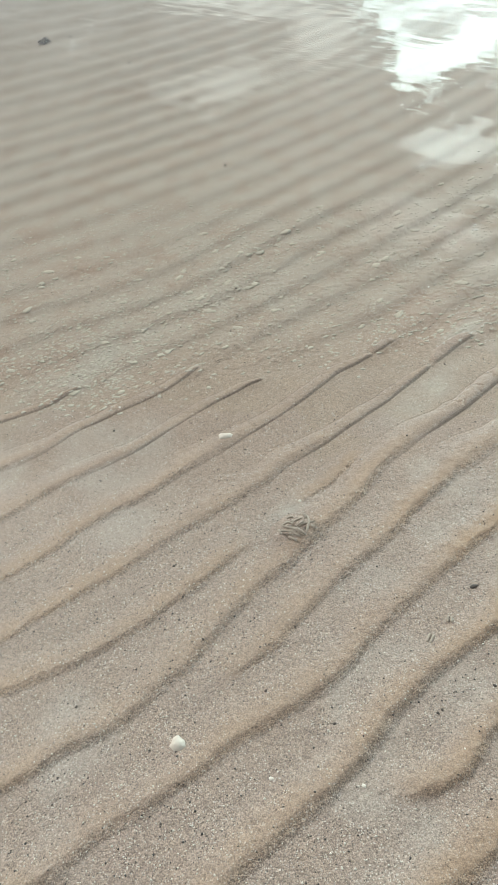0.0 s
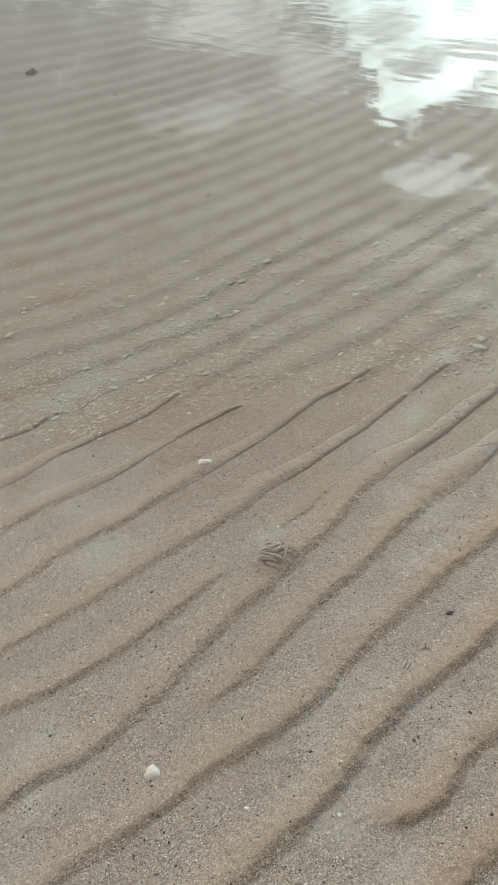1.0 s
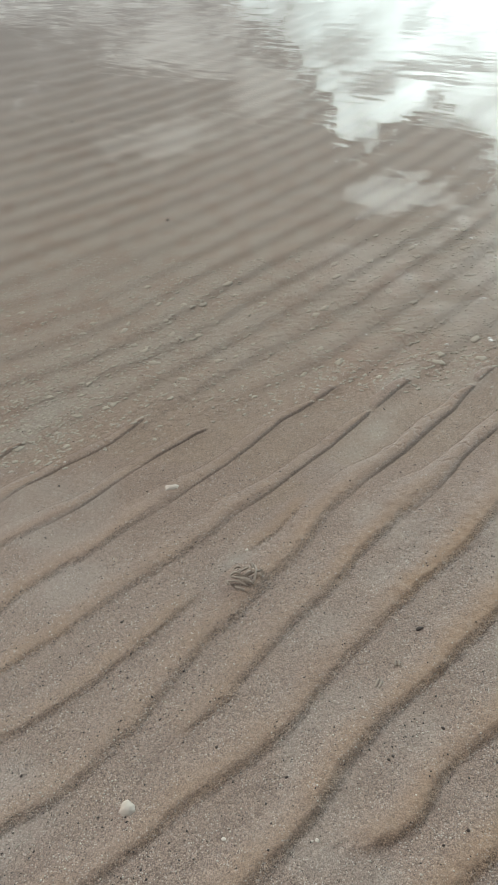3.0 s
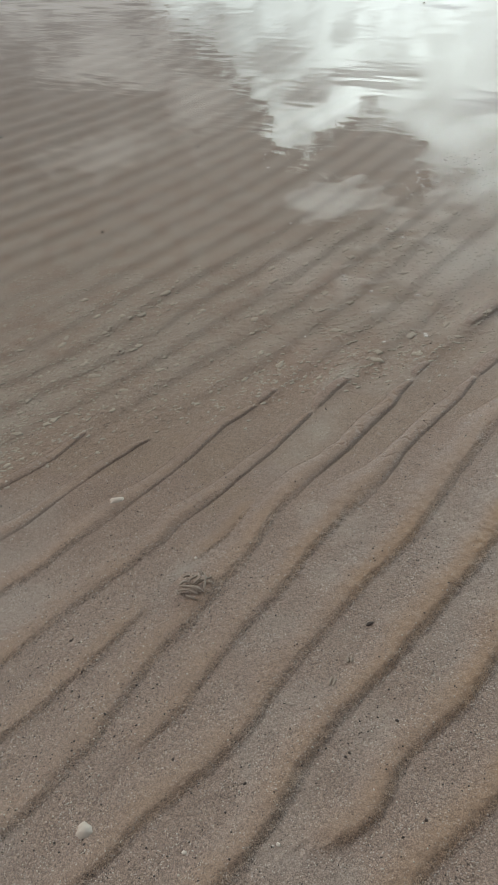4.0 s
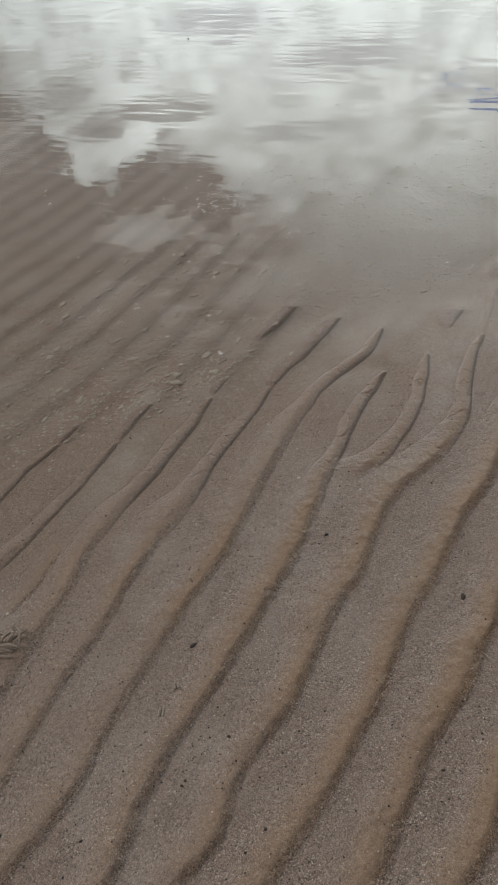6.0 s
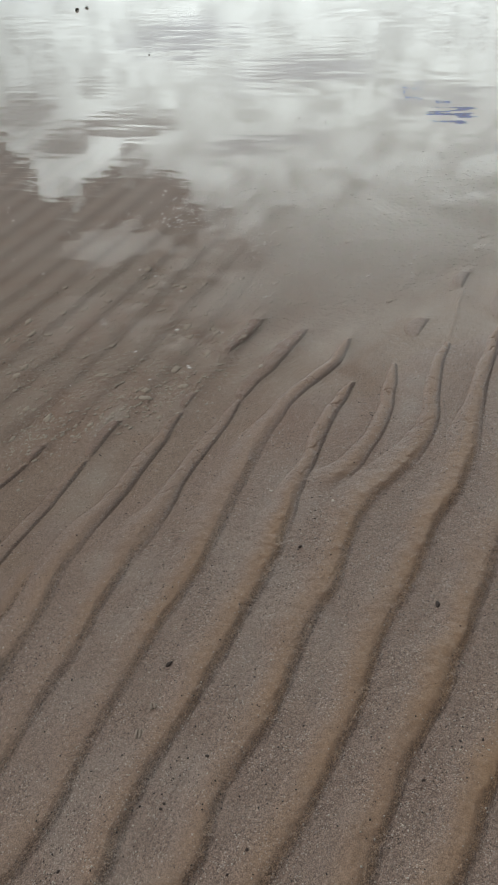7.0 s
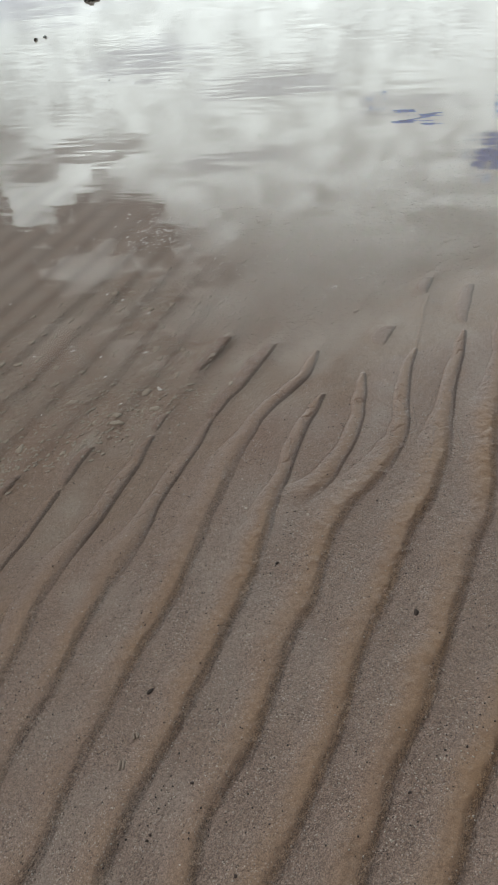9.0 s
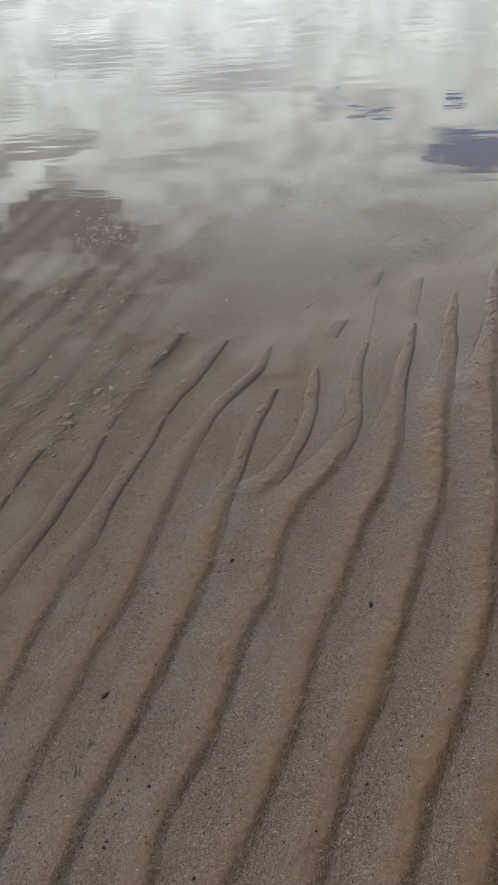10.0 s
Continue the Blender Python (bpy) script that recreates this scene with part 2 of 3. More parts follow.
def water_material():
    m, g = material("sea_water")
    p = g.node("ShaderNodeNewGeometry").outputs["Position"]
    far = g.span(g.vec("LENGTH", p), 1.4, 5.0, 0.0, 1.0, smooth=False)
    turned = g.node("ShaderNodeMapping", {"Vector": p})
    turned.inputs["Rotation"].default_value = (0, 0, radians(48))
    streak = g.node("ShaderNodeMapping", {"Vector": turned.outputs[0]})
    streak.inputs["Scale"].default_value = (0.28, 1.0, 1.0)
    h1 = g.noise(streak.outputs[0], 9.0, 1.0)
    h2 = g.noise(streak.outputs[0], 30.0, 2.0)
    patch = g.span(g.noise(p, 1.1, 2.0), 0.45, 0.7)
    long_ = g.node("ShaderNodeMapping", {"Vector": turned.outputs[0]})
    long_.inputs["Scale"].default_value = (0.22, 1.0, 1.0)
    h3 = g.noise(long_.outputs[0], 15.0, 1.5, 0.5)
    breeze = g.span(g.noise(p, 0.8, 3.0), 0.38, 0.62, 0.25, 1.0)
    h = g.math("ADD", g.math("MULTIPLY", h1, 0.8), g.math("MULTIPLY", g.math("MULTIPLY", h2, patch), 0.36))
    h = g.math("ADD", h, g.math("MULTIPLY", g.math("MULTIPLY", h3, breeze), 0.5))
    bump = g.node("ShaderNodeBump", {"Strength": g.span(far, 0, 1, 0.025, 0.13), "Distance": 0.010, "Height": h})
    facing = g.node("ShaderNodeLayerWeight", {"Blend": 0.5, "Normal": bump.outputs[0]}).outputs["Facing"]
    fres = g.math("ADD", 0.02, g.math("MULTIPLY", 0.98, g.math("POWER", facing, 5.0)))
    fres = g.math("MULTIPLY", fres, rim(g, p))
    clear = g.node("ShaderNodeBsdfTransparent", {"Color": (0.995, 0.995, 0.98, 1)})
    gloss = g.node("ShaderNodeBsdfGlossy", {"Roughness": 0.004, "Normal": bump.outputs[0]})
    mix = g.node("ShaderNodeMixShader")
    g.t.links.new(fres, mix.inputs[0])
    g.t.links.new(clear.outputs[0], mix.inputs[1])
    g.t.links.new(gloss.outputs[0], mix.inputs[2])
    finish(g, mix.outputs[0])
    return m


SAND, WATER = sand_material(), water_material()

# ---- the ripple field ----
EYE = np.array([0.10, -0.02, 1.19])
# the count of ripple crests at a place, for the swells under water and the beach round about: a smooth warp, local bends,
# and three places where a crest ends or begins
WARP = [4.406, -12.708, -7.93, -3.188, 2.892, 4.345, -0.367, -0.148, -0.93, 0.572, 0.989, -0.341, 0.62, -0.229, 0.12]
BENDS = [(-0.2, 0.96, -0.33), (-0.29, 0.59, -0.41), (0.96, 1.43, -0.28), (1.09, 0.83, -0.61), (1.25, 0.83, 0.41), (-0.11, 0.3, -0.37),
         (-0.59, 0.91, -0.36), (1.9, 0.97, 0.77), (-0.35, 1.83, -0.28), (1.16, 1.52, -0.84), (1.46, 1.66, -1.53), (0.92, 1.18, -0.18),
         (0.41, 0.71, -0.13), (1.99, 1.79, -0.68), (-0.62, 1.86, -0.3), (0.15, 0.88, 0.11), (0.02, 1.34, 0.09), (0.84, 0.35, -0.24),
         (1.27, 1.01, -0.1), (1.8, 1.79, -2.1), (-0.16, 0.45, 0.2), (-0.39, 0.86, 0.2), (-0.36, 2.15, -0.24), (0.61, 1.22, -0.08),
         (1.9, 1.5, 0.34), (-0.65, 1.23, -0.08), (-0.66, 2.19, -0.15), (-0.27, 1.1, -0.12), (-0.29, 0.78, -0.15)]
# rusty stains on the sand: place and radius
RUST = [(-0.91, 2.15, 0.35), (-0.72, 1.95, 0.25), (-0.90, 1.66, 0.25), (0.90, 1.25, 0.22), (0.85, 1.60, 0.25), (0.35, 1.90, 0.22), (1.53, 0.98, 0.25), (0.27, 1.60, 0.20)]
ENDS = [(0.03, 1.03, -1, 1), (-0.22, 0.55, 1, -1), (0.716, 0.938, 1, -1)]


def lattice(x, y, seed):
    """Smooth noise from -1 to 1 with one bump a unit."""
    ix, iy = np.floor(x).astype(np.int64), np.floor(y).astype(np.int64)
    fx, fy = x - ix, y - iy
    fx, fy = fx * fx * (3 - 2 * fx), fy * fy * (3 - 2 * fy)

    def r(a, b):
        h = (a * 374761393 + b * 668265263 + seed * 974711) & 0xFFFFFFFF
        h = ((h ^ (h >> 13)) * 1274126177) & 0xFFFFFFFF
        return ((h ^ (h >> 16)) & 0xFFFF) / 32767.5 - 1
    return (r(ix, iy) * (1 - fx) + r(ix + 1, iy) * fx) * (1 - fy) + (r(ix, iy + 1) * (1 - fx) + r(ix + 1, iy + 1) * fx) * fy


def count(x, y):
    u, s = np.arcsinh(x - 0.2), np.log(np.maximum(y, -0.9) + 1.0) - 0.7
    total = np.zeros_like(x)
    k = 0
    for i in range(5):
        for j in range(5 - i):
            total += WARP[k] * u ** i * s ** j
            k += 1
    for bx, by, amount in BENDS:
        total += amount * np.exp(-((x - bx) ** 2 + (y - by) ** 2) / 0.045)
    for ex, ey, way, turn in ENDS:
        c, d = 0.77 * way, 0.64 * way
        total += turn * np.arctan2(-(x - ex) * d + (y - ey) * c, (x - ex) * c + (y - ey) * d) / (2 * np.pi)
    return total


def smooth(v, a, b):
    t = np.clip((v - a) / (b - a), 0, 1)
    return t * t * (3 - 2 * t)


def shelf(x, y):
    """The beach without its ripples: a gentle fall towards the water, z = 0 at the water's level."""
    d = y - 1.20 - 0.02 * np.sin(2.1 * x + 0.5) - 0.14 * smooth(-x, 0.1, 0.8)
    near = np.where(d < 0, -0.016 * d, 0.0)
    fall = np.where(d > 0, -0.042 * d * np.exp(-d / 4.0), 0.0)
    return np.clip(near, 0, 0.05) + fall + np.where(d > 4, -0.01 * np.minimum(d - 4, 60), 0)


# The ripples near the eye. Each runs along the beach: u goes along the shore line at 39.7 degrees, v across it.
ALONG, ACROSS = math.cos(radians(39.7)), math.sin(radians(39.7))
RIDGES = []


def ridge(u0, u1, feet, tall=0.0104, size=1.0, closed=False, rope=False, tame=0.0):
    """One ripple from u0 to its tip at u1; feet: the line of its steep foot, v in millimetres at even steps of u."""
    RIDGES.append((u0, u1, np.array(feet) / 1000.0, tall, size, closed, rope, tame))


ridge(0.162, 0.390, [1563, 1524, 1509], 0.0046, 0.75)
ridge(0.082, 0.660, [1394, 1368, 1365, 1339, 1308, 1308], 0.0052, 0.8)
ridge(0.010, 0.740, [1241, 1229, 1213, 1190, 1182, 1170, 1143], 0.0054, 0.8)
ridge(-0.061, 0.990, [1087, 1068, 1064, 1045, 1036, 1026, 1013, 1011, 1007, 994], 0.0056, 0.8)
ridge(-0.129, 1.050, [945, 936, 914, 904, 889, 872, 874, 866, 852, 848, 848], 0.0062, 0.85)
ridge(-0.175, 0.440, [846, 809, 782, 767, 763, 762, 760], 0.0062, 0.85, tame=0.13)
ridge(-0.250, 1.289, [687, 663, 634, 632, 644, 662, 665, 672, 684, 707, 709, 700, 699, 697, 703], 0.0078)
ridge(0.140, 1.384, [570, 549, 557, 566, 563, 576, 575, 573, 578, 575, 572, 572], 0.0078, closed=True)
ridge(-0.234, 1.736, [507, 495, 476, 462, 443, 429, 434, 435, 435, 430, 424, 427, 433, 438, 445, 437, 408, 368, 375], 0.0084)
ridge(-0.005, 1.552, [303, 301, 297, 311, 313, 298, 289, 286, 279, 287, 302, 308, 315, 312, 303])
ridge(1.128, 1.662, [240, 198, 184, 183, 193, 224], 0.0100, closed=True)
ridge(0.215, 1.800, [224, 178, 186, 163, 153, 153, 139, 142, 138, 97, 67, 63, 84, 101, 101], 0.0108, closed=True)
ridge(0.461, 1.915, [47, 29, 17, 19, 2, -11, -23, -46, -54, -43, -30, -24, -27, -17], 0.0108)
ridge(0.502, 2.096, [-77, -86, -119, -124, -136, -151, -168, -170, -160, -152, -149, -145, -138, -130, -120], 0.0108, 1.05)
EDGE = [-203, -223, -248, -269, -282, -290, -293, -291, -281, -271, -265, -262, -258, -253, -247, -242, -236]
for k in range(5):
    ridge(0.519 + 0.03 * k, 2.255 + 0.05 * k, [v - 128 * k + 9 * math.sin(1.7 * k + 0.9 * i) * min(k, 1) for i, v in enumerate(EDGE)], 0.0108, 1.05)
# a last low trace of the ripple that ends at the worm cast
ridge(0.500, 0.765, [776, 760, 764, 784], 0.0017, 0.6, closed=True, tame=0.08)
# thin rolled ends and washed-off bits that still break the surface
ridge(1.060, 1.212, [851, 853, 844], 0.0035, 0.9, True, True)
ridge(1.384, 1.745, [573, 549, 524, 513], 0.0035, 1.25, True, True)
ridge(1.300, 1.372, [706, 700], 0.004, 0.6, True, True)
ridge(0.990, 1.070, [996, 985], 0.003, 0.6, True, True)
ridge(1.565, 1.756, [695, 672, 657], 0.0035, 1.2, True, True)
ridge(1.795, 1.900, [199, 183], 0.004, 1.35, True, True)
ridge(1.800, 2.080, [102, 108, 119], 0.0016, 0.28, True, True)
ridge(2.090, 2.190, [124, 121], 0.004, 1.1, True, True)
ridge(1.950, 2.168, [-13, -11, -10], 0.004, 1.15, True, True)


def ridge_line(feet, u0, u1, u):
    """The foot line and its slope at u, straight on past its ends."""
    n = len(feet)
    step = (u1 - u0) / (n - 1)
    e = np.concatenate([[2 * feet[0] - feet[1]], feet, [2 * feet[-1] - feet[-2]]])
    q = (u - u0) / step
    i = np.clip(np.floor(q).astype(int), 0, n - 2)
    f = np.clip(q - i, 0, 1)
    p0, p1, p2, p3 = e[i], e[i + 1], e[i + 2], e[i + 3]
    a, b, c = p2 - p0, 2 * p0 - 5 * p1 + 4 * p2 - p3, 3 * p1 - p0 - 3 * p2 + p3
    slope = 0.5 * (a + 2 * b * f + 3 * c * f * f) / step
    return 0.5 * (2 * p1 + a * f + b * f * f + c * f ** 3) + slope * (q - i - f) * step, slope


def ridges(px, py, base):
    """Height of the ripples over the plain beach, how golden and how coarse their sand is, and how much of a ridge stands here."""
    u, v = ALONG * px + ACROSS * py, -ACROSS * px + ALONG * py
    high, raised, cut, gold, lee, body = (np.zeros_like(px) for _ in range(6))
    ragged = 0.0022 * lattice(px * 22, py * 22, 3) + 0.0011 * lattice(px * 60, py * 60, 4) + 0.0006 * lattice(px * 140, py * 140, 5)
    for k, (u0, u1, feet, tall, size, closed, rope, tame) in enumerate(RIDGES):
        line, slope = ridge_line(feet, u0, u1, u)
        s = (v - line) / np.sqrt(1 + slope * slope)
        near = (s > -0.09) & (s < 0.16) & (u < u1 + 0.07)
        if closed:
            near &= u > u0 - 0.07
        if not near.any():
            continue
        s, uu, b = s[near], u[near], base[near]
        left = u1 - uu
        kk = np.full_like(uu, 7.3 * k)
        wet = 1 - smooth(left, 0.28, 0.66)
        thin = 1 - smooth(left, 0.0, 0.24)
        if rope:
            wet, thin = np.ones_like(uu), np.ones_like(uu)
        if tame:
            wet, thin = np.zeros_like(uu), np.zeros_like(uu)
        swell = 1 + (0.20 - 0.10 * wet) * lattice(uu * 9, kk, 8) + 0.08 * lattice(uu * 31, kk, 9)
        wide = size * swell * (0.4 + 0.6 * smooth(left, -0.006, 0.07))
        if rope:
            wide = 1.5 * size * swell * (0.35 + 0.65 * np.clip(4 * (uu - u0) * left / (u1 - u0) ** 2, 0, 1) ** 0.6)
        s = s + ragged[near] * (1 - 0.8 * wet) + 0.0022 * lattice(uu * 17, kk, 6) * (1 + wet)
        fw = (0.026 - 0.006 * wet - 0.006 * thin) * wide
        bw = (0.072 - 0.054 * wet - 0.009 * thin) * wide
        hump = np.maximum(0, -0.0014 - b) * np.exp(-((s - fw) / 0.030) ** 2) * smooth(left, -0.06, 0.03)
        if closed:
            hump = hump * smooth(uu - u0, -0.06, 0.03)
        raised[near] = np.maximum(raised[near], hump)
        b = b + hump
        rise, back = smooth(s, -0.003, fw), 1 - smooth(s, fw * 0.92, fw + bw)
        shape = np.where(s < fw * 0.95, rise, back)
        across = np.clip((s + 0.003) / (fw + bw + 0.003), 0, 1)
        shape = shape * (1 - wet) + np.sqrt(np.maximum(0, 1 - (2 * across - 1) ** 2)) * wet
        # wet skin folded across the ridge
        f = uu * (13 if not rope else 34) + 9 * s + 1.6 * lattice(uu * 11, kk, 31) + 0.35 * lattice(uu * 60, s * 90 + 7.3 * k, 37) + 0.37 * k
        step = np.floor(f)
        crease = smooth(f - step, 0.80, 0.96) * (1 - smooth(f - step, 0.97, 1.0))
        crease = crease * smooth(lattice(step * 0.73, kk, 32), -0.5, 0.0) * wet
        h = tall * (1 + 0.16 * lattice(uu * 4.1, kk, 7)) * (1 + ((0.0072 if size > 0.9 else 0.0046) / tall - 0.95) * wet * (1 - thin))
        h = h * (1 - 0.35 * thin)
        crown = 0.0038 - b
        if rope and tall > 0.002:
            h = np.maximum(h, crown - 0.0006 + 0.0008 * lattice(uu * 40, kk, 33))
        elif not rope:
            h = np.where(left < 0.4, np.maximum(h, crown), h)
        h = h * (1 - 0.30 * crease)
        stand = smooth(left, -0.004, 0.016)
        if closed:
            stand = stand * smooth(uu - u0, -0.004, 0.02 if rope else 0.08)
        if tame:
            stand = stand * smooth(left, 0.0, tame)
        # the thin line that the last lap of water left behind the ridge
        lap = np.exp(-((s - fw - bw * 1.05 - 0.004) / 0.0016) ** 2) * wet * (1 - thin) * (0.5 + 0.5 * lattice(uu * 6, kk, 36))
        moat = np.exp(-((s + 0.005) / 0.003) ** 2) + 0.8 * np.exp(-((s - fw - bw - 0.001) / 0.002) ** 2)
        cut[near] = np.maximum(cut[near], 0.0009 * moat * wet * stand)
        hh = (h * shape + 0.0014 * lap) * stand
        high[near] = np.maximum(high[near], hh)
        top = smooth(s, 0.05 * fw, 0.45 * fw) * (1 - smooth(s, fw, fw + 0.78 * bw)) * stand * (1 - 0.5 * wet) * (0 if rope else 1)
        gold[near] = np.maximum(gold[near], top)
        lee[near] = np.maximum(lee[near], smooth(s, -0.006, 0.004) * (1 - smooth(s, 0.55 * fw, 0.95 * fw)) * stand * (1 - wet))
        body[near] = np.maximum(body[near], shape * stand)
    return high + raised - cut * (high < 0.0008), gold, lee, body


def sand_height(x, y):
    """Height of the sand, and how much golden, silty, rusty and coarse sand lies there."""
    base = shelf(x, y)
    k = EYE[2] / (EYE[2] - base)
    px, py = EYE[0] + (x - EYE[0]) * k, EYE[1] + (y - EYE[1]) * k
    far = np.hypot(px - 0.3, py)
    w = (count(px, py) + 0.06 * lattice(px * 9, py * 9, 3)) % 1.0
    # under water the ripples are washed down to soft swells
    v = (w - 0.10) % 1.0
    swell = smooth(v, 0.0, 0.66) * (1 - smooth(v, 0.66, 1.0))
    under = smooth(py - 0.10 * smooth(-px, 0.1, 0.8), 1.22, 1.62)
    low = 0.0052 * (1 + 0.30 * smooth(far, 2.0, 3.0) + 1.2 * smooth(far, 2.8, 4.2) * (1 - smooth(px, 0.2, 1.2))) * (1 + 0.45 * (1 - smooth(py, 1.8, 2.5))) * (1 + 0.45 * lattice(px * 1.7, py * 2.3, 23)) * (1 - 0.80 * smooth(px, 0.8, 1.2) * smooth(far, 1.50, 1.80)) * (1 - smooth(far, 12, 30))
    z = base + low * swell * under
    z = np.where(z > -0.0015, z * (1 - under) + (-0.0015 + 0.1 * (z + 0.0015)) * under, z)
    # the ripples that stand clear of it; beside and behind the eye they run on evenly
    high, gold, lee, body = ridges(px, py, z)
    here = smooth(px, -1.15, -0.95) * (1 - smooth(px, 1.9, 2.1)) * smooth(py, -0.25, -0.05)
    plain = np.where(w < 0.5, 1 - smooth(w + 1, 0.87, 1.09), smooth(w, 0.30, 0.84) * (1 - smooth(w, 0.87, 1.09)))
    ends = smooth(py, -0.7, -0.1) * (1 - smooth(py, 1.15, 1.35))
    high = high * (1 - 0.13 * (1 - smooth(py, 0.75, 1.1))) * here + 0.0094 * plain * ends * (1 - here)
    gold = gold * here + smooth(w, 0.54, 0.73) * (1 - smooth(w, 0.88, 0.97)) * ends * (1 - here)
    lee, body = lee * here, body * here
    slick = smooth(py, 0.85, 1.2)
    rough = ((0.0006 + 0.0004 * body) * lattice(px * 60, py * 60, 11) + 0.0006 * lattice(px * 150, py * 150, 12)) * (1 - 0.65 * slick)
    # coarse sand has slid down the steep faces and lies in little heaps at their feet
    rough = rough + 0.0010 * lee * lattice(px * 90, py * 90, 15) + 0.0008 * lee * lattice(px * 210, py * 210, 16)
    z = z + high + (0.0018 * lattice(px * 5, py * 5, 21) + 0.0016 * lattice(px * 2.3, py * 2.3, 22)) * (1 - 0.6 * body) + rough * (1 - smooth(py, 1.9, 2.2)) * smooth(px, -1.6, -1.2) * (1 - smooth(px, 2.4, 2.8))
    # crumbled skin of the pool floor, and an uneven last rim of the beach
    belt = smooth(py - 0.14 * smooth(px, 0.6, 1.0), 1.28, 1.45) * (1 - smooth(py, 1.9, 2.4)) * (1 - 0.8 * body)
    flakes = smooth(lattice(px * 48, py * 60, 24) + 0.6 * lattice(px * 105, py * 130, 25) + 0.5 * lattice(px * 4, py * 4, 26), 0.25, 0.6)
    z = z + 0.0015 * belt * flakes + 0.0012 * lattice(px * 9, py * 13, 27) * smooth(py, 0.95, 1.15) * (1 - smooth(py, 1.3, 1.5)) * (1 - body)
    gold = gold * np.clip(0.80 + 0.25 * lattice(px * 8, py * 8, 41) + 0.30 * lattice(px * 2.6, py * 2.6, 42), 0, 1) * (0.50 + 0.50 * smooth(px, -0.1, 0.6))
    silt = np.zeros_like(x)
    for sx, sy, r in ((0.23, 1.23, 0.08), (0.82, 1.45, 0.10), (-0.60, 1.54, 0.20), (-0.09, 0.94, 0.05), (1.10, 1.10, 0.06), (0.37, 1.44, 0.06)):
        a, b = 0.77 * (px - sx) + 0.64 * (py - sy), -0.64 * (px - sx) + 0.77 * (py - sy)
        silt = np.maximum(silt, np.exp(-(a / (1.7 * r)) ** 2 - (b / (0.55 * r)) ** 2))
    silt = np.maximum(silt, 0.55 * smooth(lattice(px * 4.2, py * 4.2, 44) + 0.4 * lattice(px * 11, py * 11, 46), 0.15, 0.75))
    silt = np.maximum(silt * (1 - body), 0.72 * under * smooth(py, 1.3, 1.7) * (1 - 0.3 * smooth(px, 0.6, 1.2))) * np.clip(0.8 + 0.5 * lattice(px * 18, py * 18, 43), 0, 1)
    rust = np.zeros_like(x)
    for sx, sy, r in RUST:
        rust = np.maximum(rust, np.exp(-((px - sx) ** 2 + (py - sy) ** 2) / r ** 2))
    rust = rust * np.clip(0.7 + 0.6 * lattice(px * 7, py * 7, 45), 0, 1)
    return z, gold, silt, rust, lee


def spread(lo, hi, step, slow_lo, slow_hi, reach, grow=0.020):
    core = np.arange(lo, hi, step)

    def wing(slow):
        out, d, s = [], 0.0, step
        while d < reach:
            s = step + grow * d if d < slow else s * 1.16
            d += s
            out.append(d)
        return np.array(out)
    return np.concatenate([lo - wing(slow_lo)[::-1], core, core[-1] + wing(slow_hi)])


def sheet(name, xs, ys, zf, mat):
    gx, gy = np.meshgrid(xs, ys)
    z, *layers = zf(gx.ravel(), gy.ravel())
    n, m = len(xs), len(ys)
    me = bpy.data.meshes.new(name)
    me.vertices.add(n * m)
    me.vertices.foreach_set("co", np.stack([gx.ravel(), gy.ravel(), z], -1).astype(np.float32).ravel())
    i = (np.arange(m - 1)[:, None] * n + np.arange(n - 1)[None, :]).ravel()
    quads = np.stack([i, i + 1, i + n + 1, i + n], -1).astype(np.int32)
    me.loops.add(quads.size)
    me.loops.foreach_set("vertex_index", quads.ravel())
    me.polygons.add(len(quads))
    me.polygons.foreach_set("loop_start", np.arange(0, quads.size, 4, dtype=np.int32))
    me.polygons.foreach_set("use_smooth", np.ones(len(quads), bool))
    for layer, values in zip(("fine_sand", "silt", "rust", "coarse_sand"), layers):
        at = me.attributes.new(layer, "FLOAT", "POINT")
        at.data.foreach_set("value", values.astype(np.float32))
    me.update(calc_edges=True)
    me.materials.append(mat)
    return new(name, me)


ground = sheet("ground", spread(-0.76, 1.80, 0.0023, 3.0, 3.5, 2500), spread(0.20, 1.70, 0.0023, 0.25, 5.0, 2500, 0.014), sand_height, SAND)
tagged(ground, "rippled wet beach sand with golden crests and grey troughs", "sand", kind="structure")


def water_height(x, y):
    """Long low ripples that a light breeze pushes over the open water; the rim is still."""
    n, c = 0.743 * x + 0.669 * y, 0.669 * x - 0.743 * y
    n = n + 0.10 * lattice(x * 1.1, y * 1.1, 71)
    gust = smooth(lattice(x * 0.45, y * 0.45, 72) + 0.5 * lattice(x * 1.3, y * 1.3, 73), -0.5, 0.5)
    wave = 0.0011 * lattice(c * 1.5, n * 6.0, 74) + 0.0006 * lattice(c * 2.6 + 3, n * 9.5, 75)
    return (wave * (0.25 + 0.75 * gust) * smooth(n, 2.2, 4.6) * (1 - smooth(n, 14, 30)),)


depths = spread(1.7, 8.5, 0.026, 0.0, 4.0, 2500)
water = sheet("water", spread(-2.5, 6.5, 0.03, 3.0, 3.0, 2500), np.concatenate([[0.9, 1.3], depths[depths > 1.6]]), water_height, WATER)
tagged(water, "clear shallow sea water mirroring bright clouds", "water", kind="structure")

# ---- small things ----


def part(name, bm, mat, parent=None, label=""):
    me = bpy.data.meshes.new(name)
    bm.to_mesh(me)
    bm.free()
    me.materials.append(mat)
    for f in me.polygons:
        f.use_smooth = True
    ob = new(name, me)
    ob.parent = parent
    if label:
        tagged(ob, label)
    return ob


